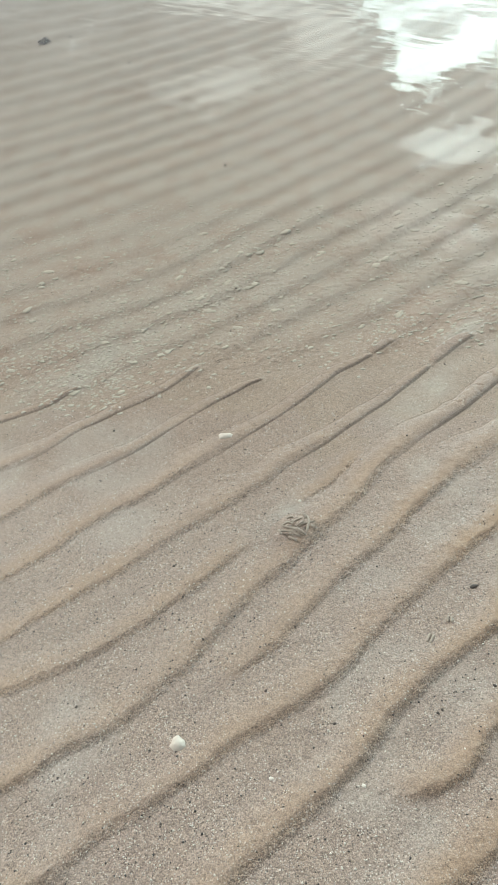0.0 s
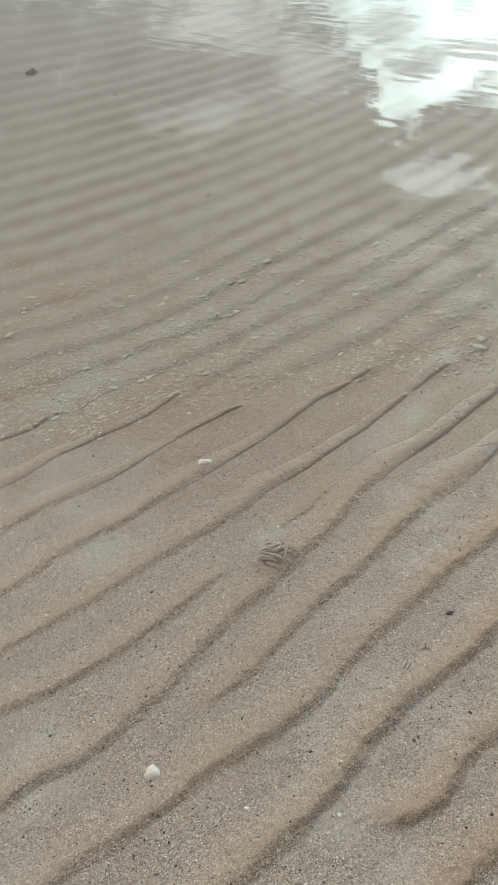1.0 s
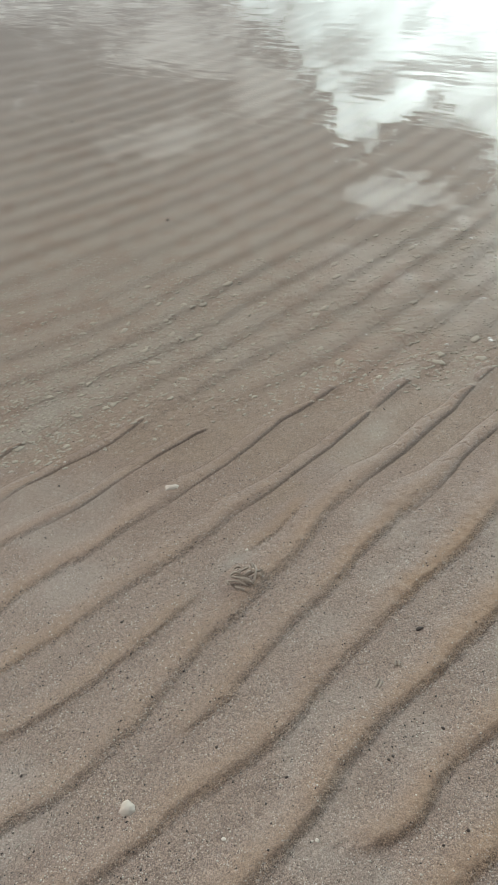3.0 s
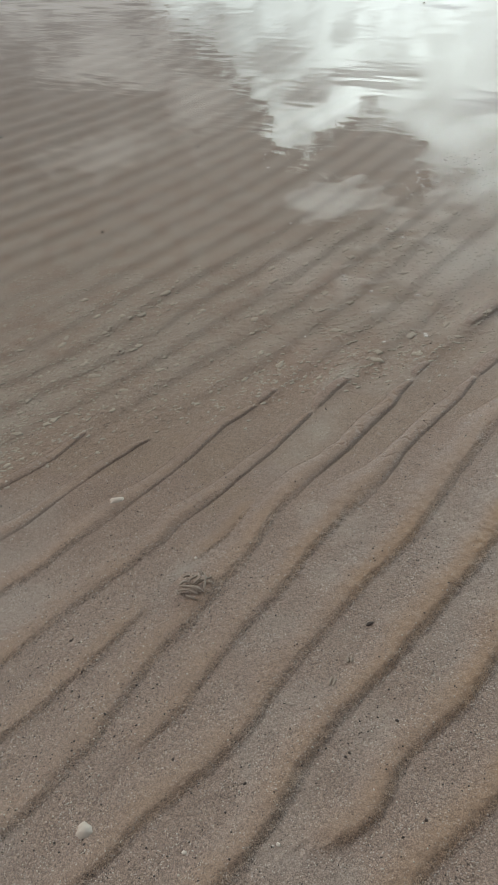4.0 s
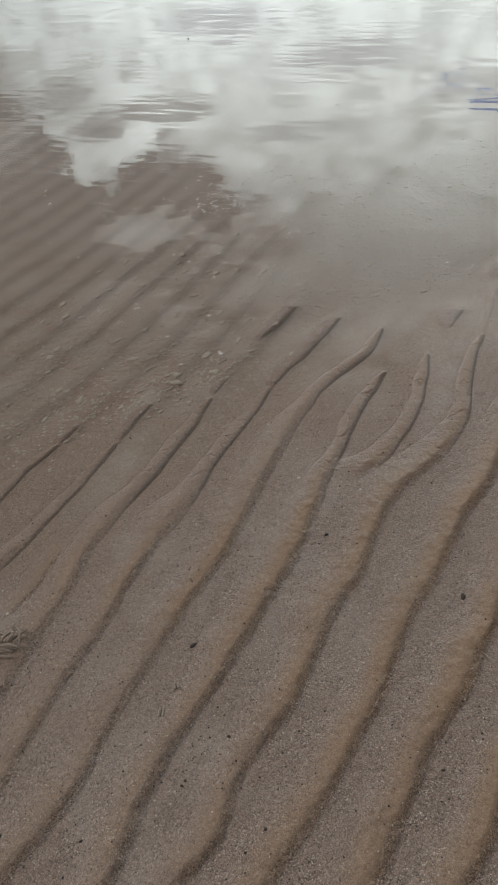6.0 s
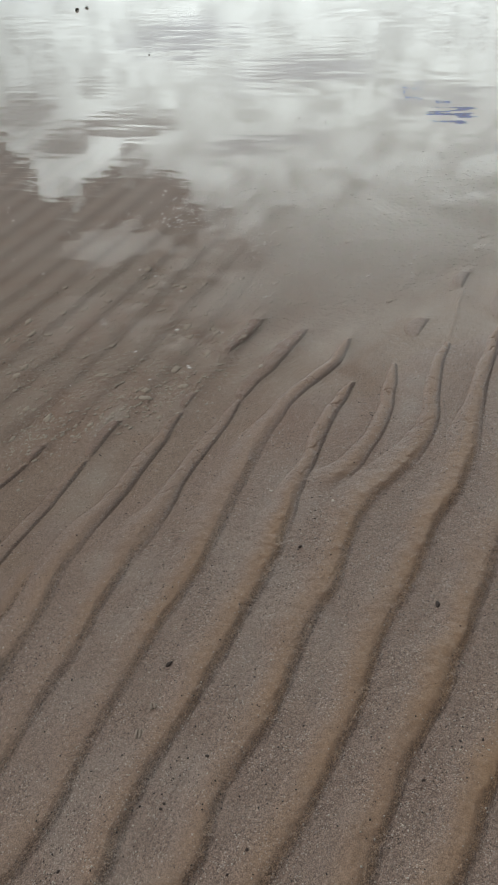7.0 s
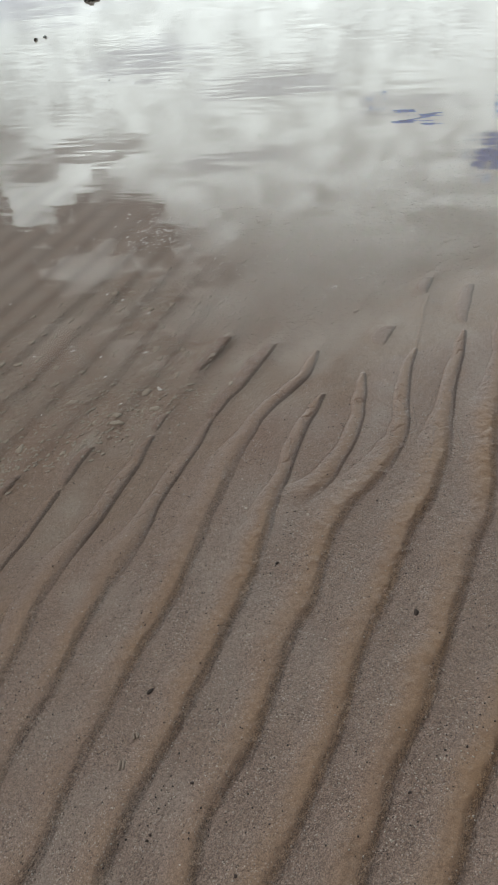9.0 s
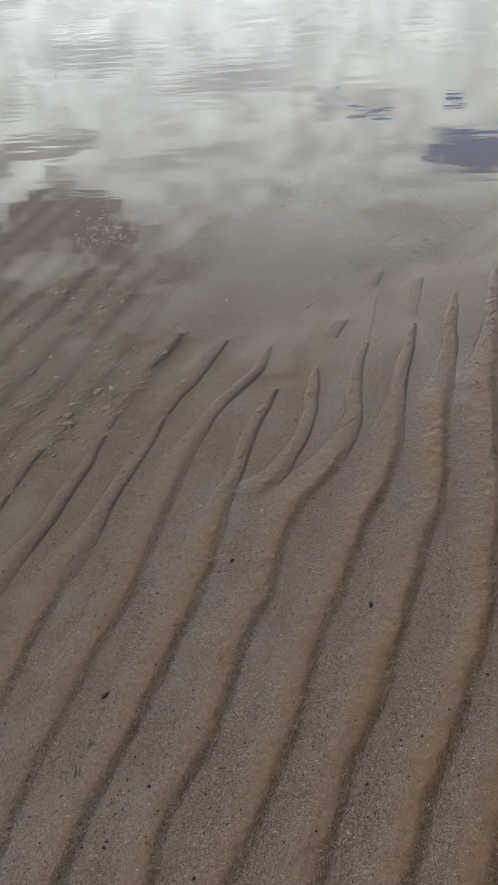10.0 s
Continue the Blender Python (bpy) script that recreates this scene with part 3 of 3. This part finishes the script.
def spot(px, py, lift=0.0):
    """The place on the sand that stands under a place of the plan at water level, as seen from the middle of the walk."""
    x, y = px, py
    for _ in range(4):
        z = float(sand_height(np.array([x]), np.array([y]))[0][0])
        k = (EYE[2] - z) / EYE[2]
        x, y = EYE[0] + (px - EYE[0]) * k, EYE[1] + (py - EYE[1]) * k
    return Vector((x, y, z + lift))


def afloat(px, py, lift=0.0):
    return Vector((px, py, lift))


def simple(name, color, rough, vary=0.25, scale=300.0, bump=0.3):
    m, g = material(name)
    p = g.node("ShaderNodeTexCoord").outputs["Object"]
    n = g.noise(p, scale, 4.0, 0.6)
    n2 = g.noise(p, scale * 0.17, 2.0)
    rnd = g.node("ShaderNodeObjectInfo").outputs["Random"]
    isl = g.node("ShaderNodeNewGeometry").outputs["Random Per Island"]
    f = g.math("ADD", g.math("MULTIPLY", n, 0.5), g.math("ADD", g.math("MULTIPLY", n2, 0.25), g.math("MULTIPLY", g.math("ADD", rnd, isl), 0.15)))
    lo, hi = tuple(c * (1 - vary) for c in color), tuple(c * (1 + vary) for c in color)
    col = g.mix(g.span(f, 0.25, 0.75), lo, hi)
    b = g.node("ShaderNodeBsdfPrincipled", {"Base Color": col, "Roughness": rough,
               "Normal": g.node("ShaderNodeBump", {"Strength": bump, "Distance": 0.002, "Height": n}).outputs[0]})
    finish(g, b.outputs[0])
    return m


SHELL = simple("bleached_shell", (0.60, 0.545, 0.475), 0.45, 0.14, 90.0)
HINGE = simple("beige_hinge", (0.42, 0.33, 0.24), 0.5, 0.2, 200.0)
CASTING = simple("cast_sand", (0.38, 0.325, 0.27), 0.7, 0.3, 700.0, 0.6)
STONE = simple("dark_stone", (0.055, 0.042, 0.036), 0.55, 0.5, 250.0)
SPECK = simple("dark_grit", (0.05, 0.045, 0.042), 0.6, 0.6, 200.0)
PALE = simple("shell_grit", (0.60, 0.56, 0.50), 0.5, 0.25, 200.0)
WEED = simple("black_weed", (0.022, 0.022, 0.016), 0.35, 0.5, 60.0)
KELP = simple("brown_weed", (0.07, 0.05, 0.035), 0.4, 0.5, 60.0)
CLUMP = simple("clumped_sand", (0.47, 0.425, 0.36), 0.75, 0.2, 400.0, 0.5)
FOAM = simple("foam", (0.8, 0.8, 0.78), 0.3, 0.1, 100.0)


def tube(points, width, sides=8, squash=0.85, rng=None, lumpy=0.0, taper=0.55):
    """A rounded strand through the points, tapered at both ends."""
    bm = bmesh.new()
    pts = [Vector(p) for p in points]
    fine = []
    for i in range(len(pts) - 1):
        p0, p1, p2, p3 = pts[max(i - 1, 0)], pts[i], pts[i + 1], pts[min(i + 2, len(pts) - 1)]
        for k in range(4):
            t = k / 4
            fine.append(0.5 * (2 * p1 + (p2 - p0) * t + (2 * p0 - 5 * p1 + 4 * p2 - p3) * t * t + (3 * p1 - p0 - 3 * p2 + p3) * t ** 3))
    fine.append(pts[-1])
    rings = []
    n = len(fine)
    for i, p in enumerate(fine):
        way = (fine[min(i + 1, n - 1)] - fine[max(i - 1, 0)]).normalized()
        side = way.cross(Vector((0, 0, 1))).normalized()
        up = side.cross(way)
        q = i / (n - 1)
        r = width / 2 * (taper + (1 - taper) * min(1, 6 * q, 6 * (1 - q)))
        if rng:
            r *= 1 + rng.uniform(-lumpy, lumpy)
        rings.append([bm.verts.new(p + (side * math.cos(a) + up * math.sin(a) * squash) * r) for a in (2 * math.pi * k / sides for k in range(sides))])
    for a, b in zip(rings, rings[1:]):
        for k in range(sides):
            bm.faces.new((a[k], a[(k + 1) % sides], b[(k + 1) % sides], b[k]))
    for ring, end, flip in ((rings[0], fine[0], True), (rings[-1], fine[-1], False)):
        tip = bm.verts.new(end + (fine[0] - fine[1] if flip else fine[-1] - fine[-2]) * 0.4)
        for k in range(sides):
            a, b = ring[k], ring[(k + 1) % sides]
            bm.faces.new((b, a, tip) if flip else (a, b, tip))
    return bm


def pebble_mesh(rng, size, flat=0.6, long=1.3, detail=2):
    bm = bmesh.new()
    bmesh.ops.create_icosphere(bm, subdivisions=detail, radius=0.5)
    off = Vector((rng.uniform(0, 50), rng.uniform(0, 50), rng.uniform(0, 50)))
    for v in bm.verts:
        k = 1 + 0.45 * noise.noise(v.co * 1.8 + off) + 0.2 * noise.noise(v.co * 4.5 + off)
        v.co = Vector((v.co.x * long, v.co.y, v.co.z * flat)) * size * k
    return bm


def worm_cast():
    """A lugworm cast: short sand strands heaped on each other."""
    rng = random.Random(5)
    heap = new("lugworm_cast")
    heap.location = spot(-0.100, 0.868, 0.0045)
    # strand ends and middle (x, y), in tenths of a millimetre from the heap's middle, and height of the strand
    strands = [(-230, 40, -120, 95, -20, 65, 3), (-30, 20, 5, 95, 150, 160, 5), (240, 220, 285, 60, 225, -190, 6), (110, 0, 240, 40, 380, 75, 3),
               (-310, -80, -60, -120, 100, -240, 4), (-210, 0, -10, -90, 190, -215, 7), (10, -70, 110, -150, 190, -220, 9),
               (-110, -220, -30, -280, 40, -330, 3), (180, 230, 205, 180, 225, 110, 9), (-290, -70, -270, -130, -240, -180, 6),
               (-130, 195, -60, 215, 0, 200, 3), (70, -20, 130, 20, 190, 70, 7)]
    bm = bmesh.new()
    rings = []
    for r, h in ((0.046, -0.004), (0.034, -0.0012), (0.020, 0.0002), (0.007, 0.0008)):
        rings.append([bm.verts.new((r * math.cos(a) * (1 + rng.uniform(-.12, .12)), 0.85 * r * math.sin(a) * (1 + rng.uniform(-.12, .12)), h + rng.uniform(-.0005, .0005)))
                      for a in (2 * math.pi * i / 22 for i in range(22))])
    for p, q in zip(rings, rings[1:]):
        for i in range(22):
            bm.faces.new((p[i], p[(i + 1) % 22], q[(i + 1) % 22], q[i]))
    bm.faces.new(rings[-1])
    part("mound", bm, SAND, heap, "low mound of loose wet sand")
    for ax, ay, mx, my, bx, by, h in strands:
        k = 0.000112
        z = h * 0.0013 + 0.0024
        part("strand", tube([(ax * k, ay * k, z - 0.001), (mx * k, my * k, z + 0.0015), (bx * k, by * k, z - 0.001)], 0.0052, 8, 1.0, rng, 0.14), CASTING, heap)
    tagged(heap, "coiled grey-brown lugworm cast heaped on the wet sand", "worm cast")


worm_cast()


def valve(name, place, length, width, dome, turn, square, label, tilt=0.0):
    """One worn half of a bivalve: a domed plate with a thick, slightly chipped rim."""
    rng = random.Random(int(length * 1e5))
    bm = bmesh.new()
    n, rings = 28, 7
    layers = []
    for depth in (0.0, 0.0016):
        mid = bm.verts.new((0, 0, dome - depth))
        loops = []
        for r in range(1, rings + 1):
            q = r / rings
            loop = []
            for k in range(n):
                a = 2 * math.pi * k / n
                c, s = math.cos(a), math.sin(a)
                e = 2 / square
                chip = 1 + (0.015 * math.sin(3 * a + 1) + 0.05 * math.sin(7 * a)) * q
                x = math.copysign(abs(c) ** e, c) * length / 2 * q * chip
                y = math.copysign(abs(s) ** e, s) * width / 2 * q * chip * (1 - 0.18 * c)
                z = dome * (1 - q ** 2.2) - depth * (1 - 0.4 * q) + 0.00025 * math.sin(24 * q)
                loop.append(bm.verts.new((x, y, z)))
            loops.append(loop)
        for k in range(n):
            f = (mid, loops[0][k], loops[0][(k + 1) % n])
            bm.faces.new(f if depth == 0 else f[::-1])
        for a, b in zip(loops, loops[1:]):
            for k in range(n):
                f = (a[k], b[k], b[(k + 1) % n], a[(k + 1) % n])
                bm.faces.new(f if depth == 0 else f[::-1])
        layers.append(loops[-1])
    for k in range(n):
        bm.faces.new((layers[0][k], layers[1][k], layers[1][(k + 1) % n], layers[0][(k + 1) % n]))
    ob = new(name)
    part("valve", bm, SHELL, ob)
    rim = [(-length * 0.45 * math.cos(a), width * 0.40 * math.sin(a), 0.0008) for a in (-0.7, -0.35, 0.0, 0.35, 0.7)]
    part("hinge", tube(rim, 0.0022, 8, 0.8, rng, 0.2), HINGE, ob, "beige worn hinge edge")
    ob.matrix_world = Matrix.Translation(spot(*place, 0.0006)) @ pose(0, 0, 0, tilt, 0, turn)
    return tagged(ob, label, "seashell")


valve("seashell", (-0.256, 1.164), 0.034, 0.017, 0.005, -3, 3.6, "oblong bleached white shell fragment lying beside a sand ripple", 6)
valve("seashell", (-0.323, 0.437), 0.028, 0.025, 0.008, -32, 2.5, "rounded cream-white shell half resting in a ripple trough", 8)


def pebble(px, py, size, mat, label, name="pebble", turn=0.0, seed=0, group="", category="pebble", long=1.35, flat=0.6):
    ob = part(name, pebble_mesh(random.Random(seed), size, flat, long), mat)
    ob.matrix_world = Matrix.Translation(spot(px, py, size * flat * 0.32)) @ pose(0, 0, 0, 0, 0, turn)
    return tagged(ob, label, category, group)


pebble(0.233, 0.696, 0.0080, STONE, "dark reddish-brown stone chip lying in a ripple trough", "stone_chip", 12, 2, long=1.9, flat=0.5)
pebble(0.586, 0.810, 0.0064, STONE, "small black pebble resting on the grey trough sand", turn=10, seed=3, long=1.7)
pebble(0.745, 0.549, 0.0085, STONE, "flat dark pebble half sunk in the trough sand", turn=52, seed=4, flat=0.35, long=1.8)
SMALL_DARK = [(1.651, 1.153), (1.41, 0.899), (0.811, 0.314), (-0.761, 1.256), (-0.357, 0.803), (-0.521, 0.516), (-0.343, 0.313), (0.226, 0.503),
              (-0.050, 0.456), (-0.337, 0.677), (0.329, 1.119), (-0.836, 3.986), (0.166, 3.284), (-0.287, 2.612), (-0.236, 1.781), (0.517, 0.296),
              (0.644, 0.301), (0.221, 0.343), (0.124, 0.463), (0.179, 0.327), (-0.478, 0.39), (-0.168, 0.522), (0.132, 0.468), (0.674, 1.726),
              (0.641, 1.503), (0.329, 1.883)]
for i, (x, y) in enumerate(SMALL_DARK):
    far_off = y > 2
    pebble(x, y, (0.011 if far_off else 0.0042) * (0.8 + 0.4 * ((i * 37) % 10) / 10), STONE,
           "tiny dark pebble under the clear shallow water" if y > 1.4 else "tiny black pebble scattered on the wet sand",
           turn=i * 47, seed=20 + i, group="small dark pebbles")
for i, (x, y) in enumerate([(0.611, 0.988), (-0.085, 0.943), (-0.012, 0.355), (-0.161, 0.373), (0.716, 0.887), (-0.542, 1.312)]):
    pebble(x, y, 0.0062, PALE, "small pale chip of broken shell on the sand", "shell_chip", i * 61, 70 + i, "shell chips", "shell fragment", flat=0.35)

for i, (x, y, turn, size) in enumerate([(0.135, 0.598, 62, 0.017), (0.176, 0.633, 80, 0.012)]):
    p = spot(x, y, 0.001)
    d = Vector((math.cos(radians(turn)), math.sin(radians(turn)), 0)) * size / 2
    s = Vector((-d.y, d.x, 0)).normalized() * 0.0032
    pellet = new("worm_pellets")
    pellet.location = p
    for side in (-1, 1):
        part("pellet", tube([-d + s * side, s * side * 1.1, d + s * side], 0.0048, 8, 0.9, random.Random(i), 0.1), CASTING, pellet)
    tagged(pellet, "pair of short grey sand pellets pushed up by a worm", "worm cast", "worm pellets")


def trail(points, width, label):
    path = []
    for (ax, ay), (bx, by) in zip(points, points[1:]):
        path += [spot(ax + (bx - ax) * k / 3, ay + (by - ay) * k / 3, -0.0009) for k in range(3)]
    path.append(spot(*points[-1], -0.0009))
    c = path[len(path) // 2].copy()
    ob = part("worm_trail", tube([p - c for p in path], width, 8, 0.5, random.Random(len(points)), 0.3, 0.3), SAND)
    ob.location = c
    tagged(ob, label, "worm trail", "worm trails")


trail([(1.164, 1.074), (1.138, 1.028), (1.094, 0.961), (1.039, 0.890), (1.007, 0.868), (0.972, 0.855)], 0.0062, "thin raised worm trail winding along a ripple trough")
trail([(1.393, 1.111), (1.321, 1.066), (1.255, 1.013), (1.215, 0.967), (1.182, 0.925), (1.138, 0.843), (1.100, 0.790)], 0.0066, "long thin worm trail following the foot of a ripple")
trail([(1.153, 0.960), (1.107, 0.915), (1.064, 0.872), (1.033, 0.846)], 0.0050, "faint raised worm trail on the side of a ripple")
trail([(0.601, 0.998), (0.608, 0.988), (0.615, 0.982)], 0.0030, "short curled worm trail in a trough")
trail([(0.492, 0.921), (0.504, 0.920), (0.515, 0.917)], 0.0026, "short curled worm trail in a trough")


def weed_clump(place, size, fronds, seed, label, name="seaweed", mat=WEED, rise=0.5):
    """Torn seaweed: flat ribbons thrown across each other."""
    rng = random.Random(seed)
    heap = new(name)
    heap.location = place
    for _ in range(fronds):
        a = rng.uniform(0, 2 * math.pi)
        ln = size * rng.uniform(0.35, 0.7)
        c = Vector((rng.uniform(-.2, .2), rng.uniform(-.15, .15), 0)) * size
        d = Vector((math.cos(a), math.sin(a), 0)) * ln / 2
        h = size * rise * rng.uniform(0.1, 0.5)
        part("frond", tube([c - d, c + Vector((0, 0, h)), c + d * rng.uniform(.5, 1)], size * rng.uniform(0.10, 0.2), 6, 0.5, rng, 0.35, 0.2), mat, heap)
    knob = pebble_mesh(rng, size * 0.22, 0.5, 1.4)
    part("holdfast", knob, mat, heap, "dark knotted holdfast")
    tagged(heap, label, "seaweed")


weed_clump(afloat(2.87, 8.10, 0.0), 0.26, 14, 1, "black tangled seaweed clump lying in the shallow water", rise=0.25)
weed_clump(afloat(3.12, 8.02, 0.0), 0.10, 4, 2, "small black scrap of seaweed drifting in the shallows")
weed_clump(afloat(1.86, 6.80, 0.0), 0.07, 4, 3, "small black scrap of seaweed drifting in the shallows")
weed_clump(afloat(1.96, 6.84, 0.0), 0.06, 4, 4, "small black scrap of seaweed drifting in the shallows")
weed_clump(afloat(1.806, 4.911, 0.0), 0.022, 4, 5, "tiny black scrap floating on the still water")
weed_clump(spot(-1.446, 4.629, 0.004), 0.12, 8, 6, "brown seaweed scrap lying on the pool floor", mat=KELP, rise=0.3)
weed_clump(spot(-1.279, 4.640, 0.002), 0.035, 3, 7, "tiny brown seaweed scrap lying on the pool floor", mat=KELP, rise=0.3)

# ---- crumbled clumps of sand on the pool floor ----


def crumb(rng, size, sides=9):
    """Corners and faces of a flat, uneven crumb with a domed top, round the origin."""
    k = [1 + rng.uniform(-0.35, 0.35) for _ in range(sides)]
    lng, turn = rng.uniform(1.1, 1.9), rng.uniform(-0.5, 0.9)
    ct, st = math.cos(turn), math.sin(turn)
    vs = []
    for ring, (r, h) in enumerate(((1.0, -0.12), (0.92, 0.12), (0.6, 0.24))):
        for i in range(sides):
            a = 2 * math.pi * i / sides
            x, y = math.cos(a) * k[i] * r * lng * size / 2.6, math.sin(a) * k[i] * r * size / 2.6
            vs.append((x * ct - y * st, x * st + y * ct, h * size * 0.42))
    vs.append((0, 0, 0.27 * size * 0.42))
    fs = []
    for ring in (0, 1):
        for i in range(sides):
            j = (i + 1) % sides
            fs.append((ring * sides + i, ring * sides + j, (ring + 1) * sides + j, (ring + 1) * sides + i))
    for i in range(sides):
        fs.append((2 * sides + i, 2 * sides + (i + 1) % sides, 3 * sides))
    return vs, fs


def clump_density(x, y):
    """Where the crumbs gather: a belt beyond the water's edge, in patches."""
    belt = smooth(y - 0.14 * smooth(x, 0.6, 1.0), 1.30, 1.50) * (1 - smooth(y, 1.95, 2.7))
    patch = 0.45 + 0.55 * smooth(lattice(x * 3.3, y * 3.3, 51), -0.2, 0.5)
    spot_ = np.exp(-((x + 0.62) ** 2 + (y - 1.55) ** 2) / 0.06)
    return np.maximum(belt * patch * 0.8, spot_)


def scatter(seed, tries, xr, yr, density):
    r = np.random.RandomState(seed)
    x, y, k = r.uniform(*xr, tries), r.uniform(*yr, tries), r.uniform(0, 1, tries)
    keep = k < density(x, y)
    x, y = x[keep], y[keep]
    return x, y, sand_height(x, y)[0]


def joined(name, pieces, mat, label, category):
    """Many small pieces in one mesh."""
    vs, fs = [], []
    for (pv, pf), (x, y, z) in pieces:
        n = len(vs)
        vs += [(a + x, b + y, c + z) for a, b, c in pv]
        fs += [tuple(i + n for i in f) for f in pf]
    me = bpy.data.meshes.new(name)
    me.from_pydata(vs, [], fs)
    me.polygons.foreach_set("use_smooth", [True] * len(me.polygons))
    me.materials.append(mat)
    return tagged(new(name, me), label, category, kind="stuff")


rng = random.Random(9)
cx, cy, cz = (np.concatenate(v) for v in zip(scatter(4, 26000, (-1.4, 3.2), (1.28, 2.9), clump_density), scatter(14, 900, (-0.95, -0.3), (1.33, 1.78), clump_density)))
joined("sand_crumbs", [(crumb(rng, rng.uniform(0.005, 0.013)), p) for p in zip(cx, cy, cz)], CLUMP,
       "pale crumbs of sand strewn over the pool floor", "sand crumbs")
cx, cy, cz = scatter(8, 420, (-1.1, 1.9), (1.34, 2.3), clump_density)
for x, y, z in list(zip(cx, cy, cz))[:150]:
    pv, pf = crumb(rng, rng.uniform(0.018, 0.030), 11)
    me = bpy.data.meshes.new("sand_clump")
    me.from_pydata(pv, [], pf)
    me.polygons.foreach_set("use_smooth", [True] * len(me.polygons))
    me.materials.append(CLUMP)
    ob = new("sand_clump", me)
    ob.location = (x, y, z)
    tagged(ob, "flat pale clump of sand lying under the shallow water", "sand clump", "sand clumps on the pool floor")

# ---- loose grit ----


def grit(rng, size):
    a = [size * rng.uniform(0.3, 0.65) for _ in range(4)] + [size * 0.2, size * 0.45]
    t = rng.uniform(0, 3.1)
    c, s = math.cos(t), math.sin(t)
    vs = [(a[0] * c, a[0] * s, 0), (-a[1] * s, a[1] * c, 0), (-a[2] * c, -a[2] * s, 0), (a[3] * s, -a[3] * c, 0), (0, 0, -a[4]), (0, 0, a[5])]
    return vs, [(0, 1, 5), (1, 2, 5), (2, 3, 5), (3, 0, 5), (1, 0, 4), (2, 1, 4), (3, 2, 4), (0, 3, 4)]


def grit_density(x, y):
    gold = sand_height(x, y)[1]
    return (0.30 + 0.70 * smooth(lattice(x * 6, y * 6, 61), -0.3, 0.6)) * (1 - 0.75 * gold) * (1 - 0.6 * smooth(y, 0.9, 1.2)) * (1 - 0.5 * smooth(y, 1.35, 1.7))


for name, mat, seed, tries, lo, hi, label in (("dark_grit", SPECK, 11, 27000, 0.0016, 0.0048, "black specks of grit sprinkled over the sand"),
                                              ("shell_grit", PALE, 12, 40000, 0.0018, 0.0050, "pale specks of crushed shell sprinkled over the sand")):
    cx, cy, cz = scatter(seed, tries, (-0.95, 2.2), (0.05, 2.0), grit_density)
    joined(name, [(grit(rng, lo + (hi - lo) * rng.random() ** 3), p) for p in zip(cx, cy, cz)], mat, label, "grit")

fx, fy, fz = scatter(21, 6500, (0.3, 2.2), (1.5, 3.2), lambda x, y: np.exp(-((x - 1.12) ** 2 + (y - 2.48) ** 2) / 0.03) + 0.5 * np.exp(-((x - 1.25) ** 2 + (y - 2.05) ** 2) / 0.03)
                    + 0.5 * np.exp(-((x - 1.59) ** 2 + (y - 1.62) ** 2) / 0.03) + 0.25 * np.exp(-((x - 1.05) ** 2 + (y - 1.76) ** 2) / 0.012) + 0.018)
joined("foam_flecks", [(crumb(rng, rng.uniform(0.005, 0.013), 6), (x, y, 0.0006)) for x, y in zip(fx, fy)], FOAM, "tiny white flecks of foam on the still water", "foam")
